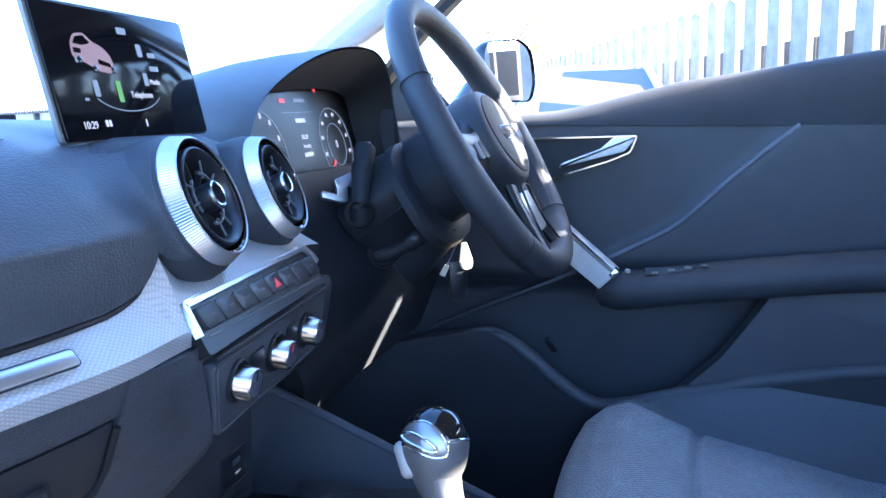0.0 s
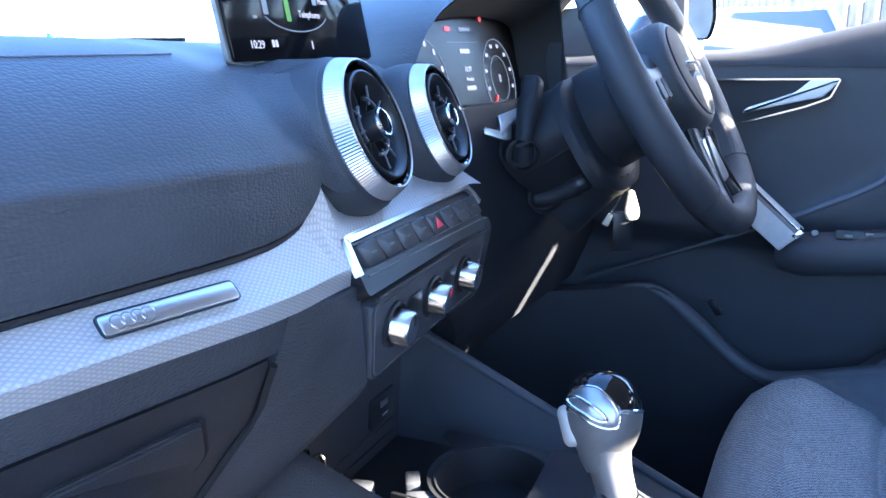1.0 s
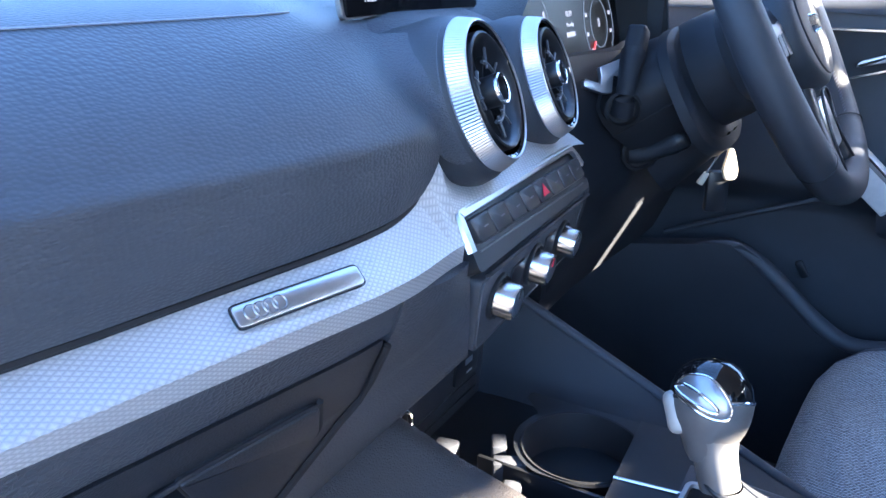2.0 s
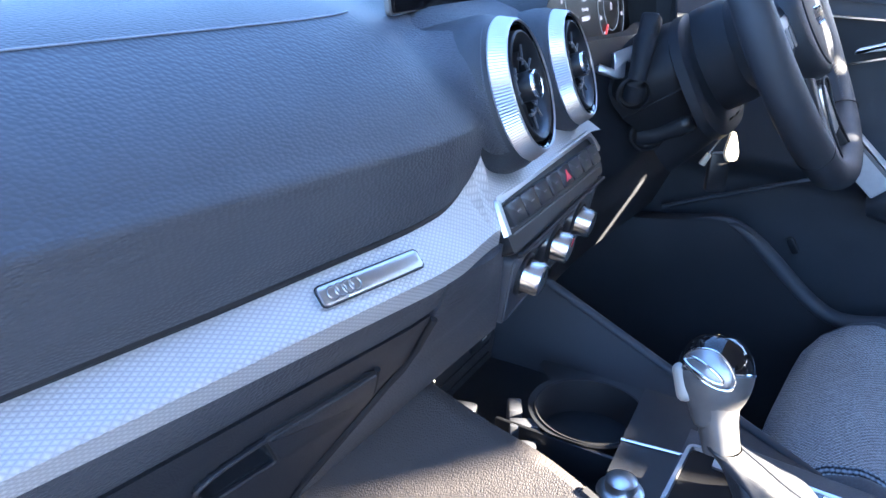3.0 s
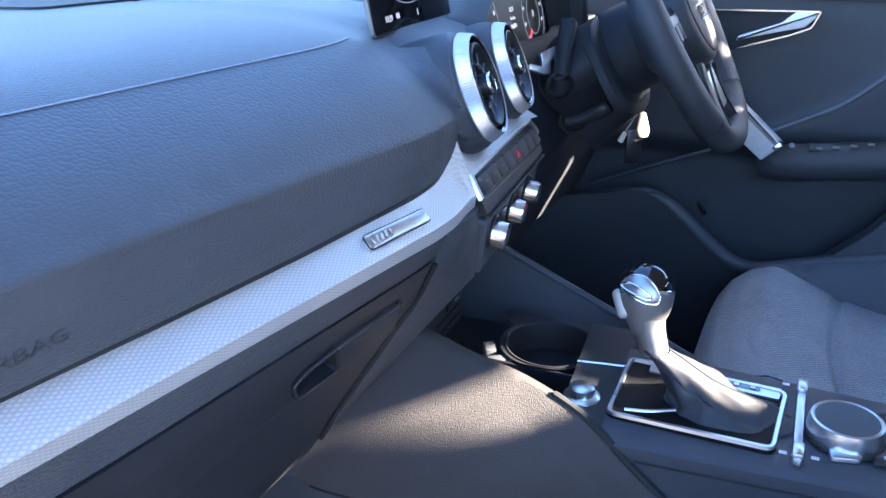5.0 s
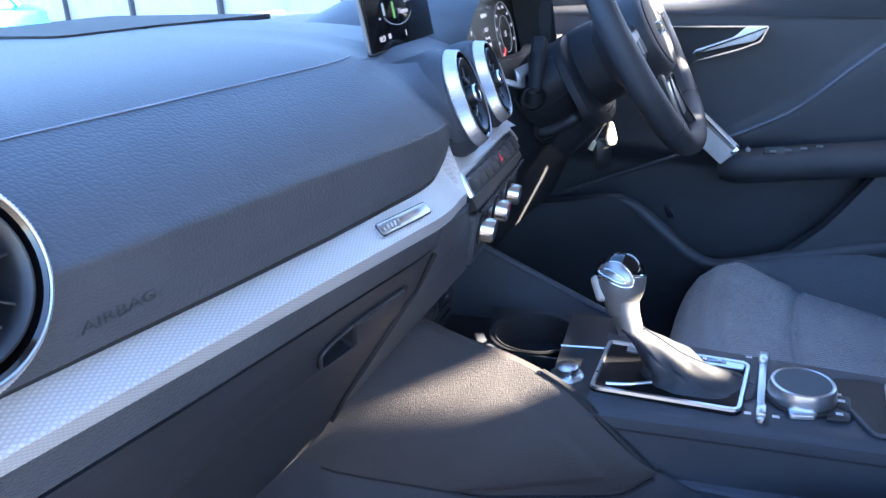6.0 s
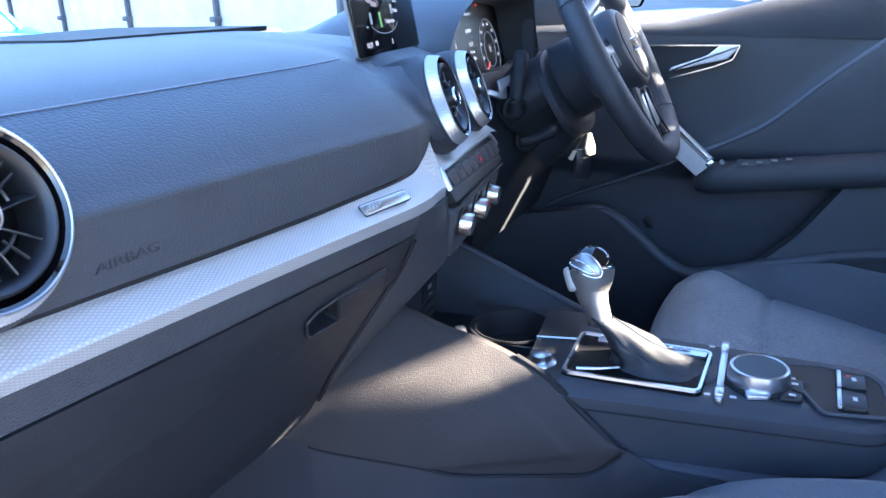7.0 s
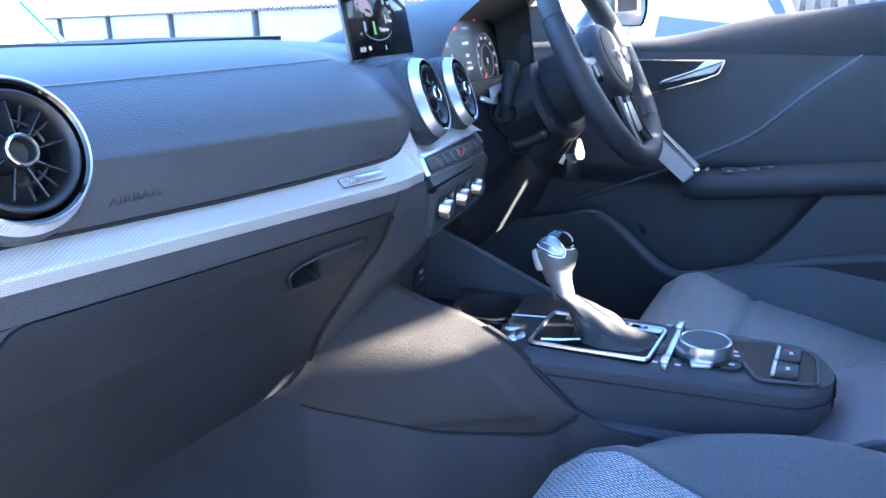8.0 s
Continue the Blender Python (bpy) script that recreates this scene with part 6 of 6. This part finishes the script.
# ---------------------------------------------------------------- outside
def parked_car(place, turn, paint, label):
    c = thing("parked_car", label, "car", place)
    m = Matrix.Translation(place) @ Matrix.Rotation(radians(turn), 4, "Z")

    def sec(y):
        """Half width, sill, belt and roof heights along the car."""
        w = 0.86 - 0.14 * smoothstep(1.6, 2.1, abs(y)) - 0.03 * abs(y) / 2.1
        belt = 0.96 - 0.22 * smoothstep(0.9, 2.1, y) - 0.06 * smoothstep(-1.7, -2.1, y)
        return w, belt

    def body(u, v):
        y = u
        w, belt = sec(y)
        x, z = ((-0.86, 0.28), (-1.0, 0.42), (-1.0, 0.75), (-0.97, 0.92), (-0.80, 1.0), (0, 1.02), (0.80, 1.0), (0.97, 0.92), (1.0, 0.75), (1.0, 0.42), (0.86, 0.28))[v]
        z = 0.25 if z < 0.3 else z * belt
        if abs(y) > 2.05:
            x, z = x * 0.93, 0.45 + (z - 0.45) * 0.7
        return m @ Vector((x * w, y, z))

    part("body", grid(body, [-2.1, -2.05, -1.9, -1.5, -1.0, -0.5, 0, 0.5, 1.0, 1.5, 1.9, 2.05, 2.1], range(11)), paint, c)
    house = [(-1.75, 0.95), (-1.35, 1.42), (-0.9, 1.50), (-0.1, 1.50), (0.35, 1.40), (1.05, 0.93)]
    part("roof", grid(lambda u, v: m @ Vector((v * (0.58 - 0.08 * v * v), house[u][0], house[u][1] - 0.03 * v * v)), range(1, 5), span(-1, 1, 7), thick=0.03, thick_dir=(0, 0, -1)), paint, c)
    low = [(-0.70, -1.72), (-0.74, -0.4), (-0.72, 0.95), (0.72, 0.95), (0.74, -0.4), (0.70, -1.72)]
    high = [(-0.54, -1.36), (-0.56, -0.4), (-0.53, 0.30), (0.53, 0.30), (0.56, -0.4), (0.54, -1.36)]
    for k, name in enumerate(("rear_side_window", "front_side_window", "windscreen", "front_side_window", "rear_side_window", "rear_window")):
        a0, a1, b0, b1 = low[k], low[(k + 1) % 6], high[k], high[(k + 1) % 6]
        part(name, grid(lambda u, v: m @ Vector((*Vector(a0).lerp(Vector(a1), u).lerp(Vector(b0).lerp(Vector(b1), u), v), 0.93 + 0.50 * v)), span(0, 1, 4), span(0, 1, 4), thick=0.01, thick_dir=(0, 0, -1)), M["dark_glass"], c)
        part("pillar", tube([m @ Vector((*a0, 0.92)), m @ Vector((*b0, 1.45))], 0.04, 8), paint, c)
    for s in (-1, 1):
        for y in (-1.3, 1.3):
            w = part("wheel", revolve([(0.0, 0.03), (0.20, 0.03), (0.21, 0.0)], 24, m @ pose(s * 0.80, y, 0.31, 0, 90 * s, 0)), M["satin"], c)
            part("tyre", revolve([(0.21, 0.02), (0.29, 0.03), (0.31, 0.0), (0.31, -0.12), (0.28, -0.16)], 24, m @ pose(s * 0.80, y, 0.31, 0, 90 * s, 0)), M["matt"], w)
        part("headlight", rbox((0.30, 0.10, 0.12), m @ pose(s * 0.58, 1.98, 0.66, 0, 0, -s * 20), 0.03), M["satin"], c)
    return c


parked_car((9.2, 0.90, 0), -72, M["white_paint"], "white hatchback parked beside the fence")
parked_car((4.6, 8.3, 0), 80, M["blue_paint"], "blue car parked in front of the white wall")
parked_car((10.2, 3.4, 0), 75, M["white_paint"], "white car parked across the yard")

wall = thing("boundary_wall", "white rendered yard wall with a corrugated coping and posts", "wall", (12.0, 9.1, 0))
ALONGWALL = Matrix.Translation((12.0, 9.1, 0)) @ Matrix.Rotation(math.atan2(0.919, 0.394), 4, "Z")
part("wall_face", rbox((44, 0.22, 1.37), ALONGWALL @ pose(16, 0, 0.685), 0.01), M["render"], wall)
for k in range(-1, 11):
    post = part("post", rbox((0.10, 0.10, 1.36), ALONGWALL @ pose(3.05 - 3.5 + 3.5 * k, 0.16, 0.68), 0.02), M["dark_post"], wall)
    part("post_foot", rbox((0.20, 0.16, 0.10), ALONGWALL @ pose(3.05 - 3.5 + 3.5 * k, 0.20, 0.80), 0.03), M["dark_post"], post)
tile = part("coping_ridge", tube([ALONGWALL @ Vector((-6, 0.30, 1.395)), ALONGWALL @ Vector((-6, -0.30, 1.44))], 0.045, 8), M["coping"], wall)
for k in range(1, 280):
    t = bpy.data.objects.new("coping_ridge", tile.data)
    scene.collection.objects.link(t)
    t.parent = wall
    t.location = Vector((0.394, 0.919, 0)) * 0.13 * k

fence = thing("palisade_fence", "pale weathered palisade fence along the yard", "fence", (6, -1.4, 0))
FD = Vector((0.952, 0.305, 0))
FENCE = Matrix(((FD.x, 0, FD.y, 3.0), (FD.y, 0, -FD.x, -2.36), (0, 1, 0, 0), (0, 0, 0, 1)))
slats = [part("slat", slab(round_poly([(-0.13, 0), (0.13, 0), (0.13 - c, 1.96), (0.02, 2.02 + d), (-0.13 + c, 1.95)], 0.02, 3), 0.05, FENCE), M["concrete"], fence) for c, d in ((0.0, 0.0), (0.03, 0.03), (0.01, -0.03))]
rng_f = random.Random(3)
for k in range(1, 62):
    t = slats[k % 3] if k < 3 else bpy.data.objects.new("slat", slats[k % 3].data)
    if k >= 3:
        scene.collection.objects.link(t)
        t.parent = fence
    t.location = t.location + FD * 0.42 * k + Vector((0, 0, rng_f.uniform(-0.04, 0.03)))
    if k >= 3:
        t.rotation_euler = (0, 0, 0)
for z in (0.5, 1.25):
    part("rail", rbox((25.5, 0.06, 0.10), Matrix.Translation(Vector((3.0, -2.44, z)) + FD * 12.7) @ Matrix.Rotation(math.atan2(FD.y, FD.x), 4, "Z"), 0.005), M["concrete"], fence)

shed = thing("cladding_wall", "dark ribbed metal wall behind the fence", "wall", (9, -1.6, 0))
for k in range(110):
    part("sheet", rbox((0.19, 0.03 + 0.02 * (k % 2), 1.72), Matrix.Translation(Vector((2.0, -4.2, 0.86)) + FD * 0.2 * k) @ Matrix.Rotation(math.atan2(FD.y, FD.x), 4, "Z"), 0), M["cladding"], shed, smooth=False)


def tree(place, height, label):
    t = thing("tree", label, "tree", place)
    p = Vector(place)
    rng = random.Random(5)
    part("trunk", tube(curve([p, p + Vector((0.1, 0, height * 0.3)), p + Vector((-0.05, 0.1, height * 0.75))], 8), [0.13, 0.12, 0.11, 0.10, 0.085, 0.07, 0.05, 0.03], 10), M["bark"], t)
    tips = []
    for k in range(16):
        a, q = rng.uniform(0, 6.28), rng.uniform(0.35, 0.75)
        e = p + Vector((math.cos(a) * rng.uniform(0.5, 1.1), math.sin(a) * rng.uniform(0.5, 1.1), height * (q + rng.uniform(0.1, 0.3))))
        tips.append(e)
        part("limb", tube(curve([p + Vector((0, 0, height * q)), (p + Vector((0, 0, height * q))).lerp(e, 0.5) + Vector((0, 0, 0.1)), e], 5), [0.04, 0.03, 0.024, 0.016, 0.008], 6), M["bark"], t)
    bm = bmesh.new()
    for k in range(3600):
        c = rng.choice(tips) + Vector((rng.gauss(0, 0.28), rng.gauss(0, 0.28), rng.gauss(0, 0.24)))
        r = Euler((rng.uniform(0, 6.3), rng.uniform(0, 6.3), rng.uniform(0, 6.3))).to_matrix()
        w = rng.uniform(0.03, 0.055)
        bm.faces.new([bm.verts.new(c + r @ Vector(q)) for q in ((-w, 0, 0), (0, -w * 0.5, 0.01), (w, 0, 0), (0, w * 0.5, 0.01))])
    part("crown", bm, M["leaf"], t, smooth=False)
    return t


tree((23.5, 3.9, 0), 3.9, "small tree with yellowing green leaves behind the fence")


# added wall behind the camera, never in view; it darkens the car's open side
unseen_wall = thing("unseen_wall", "unseen plain dark wall added behind the camera", "wall", (-1.75, -0.5, 0), kind="structure")
part("wall_face", rbox((0.2, 6.0, 1.15), pose(-1.75, -0.5, 0.575), 0.01), M["dark_post"], unseen_wall)
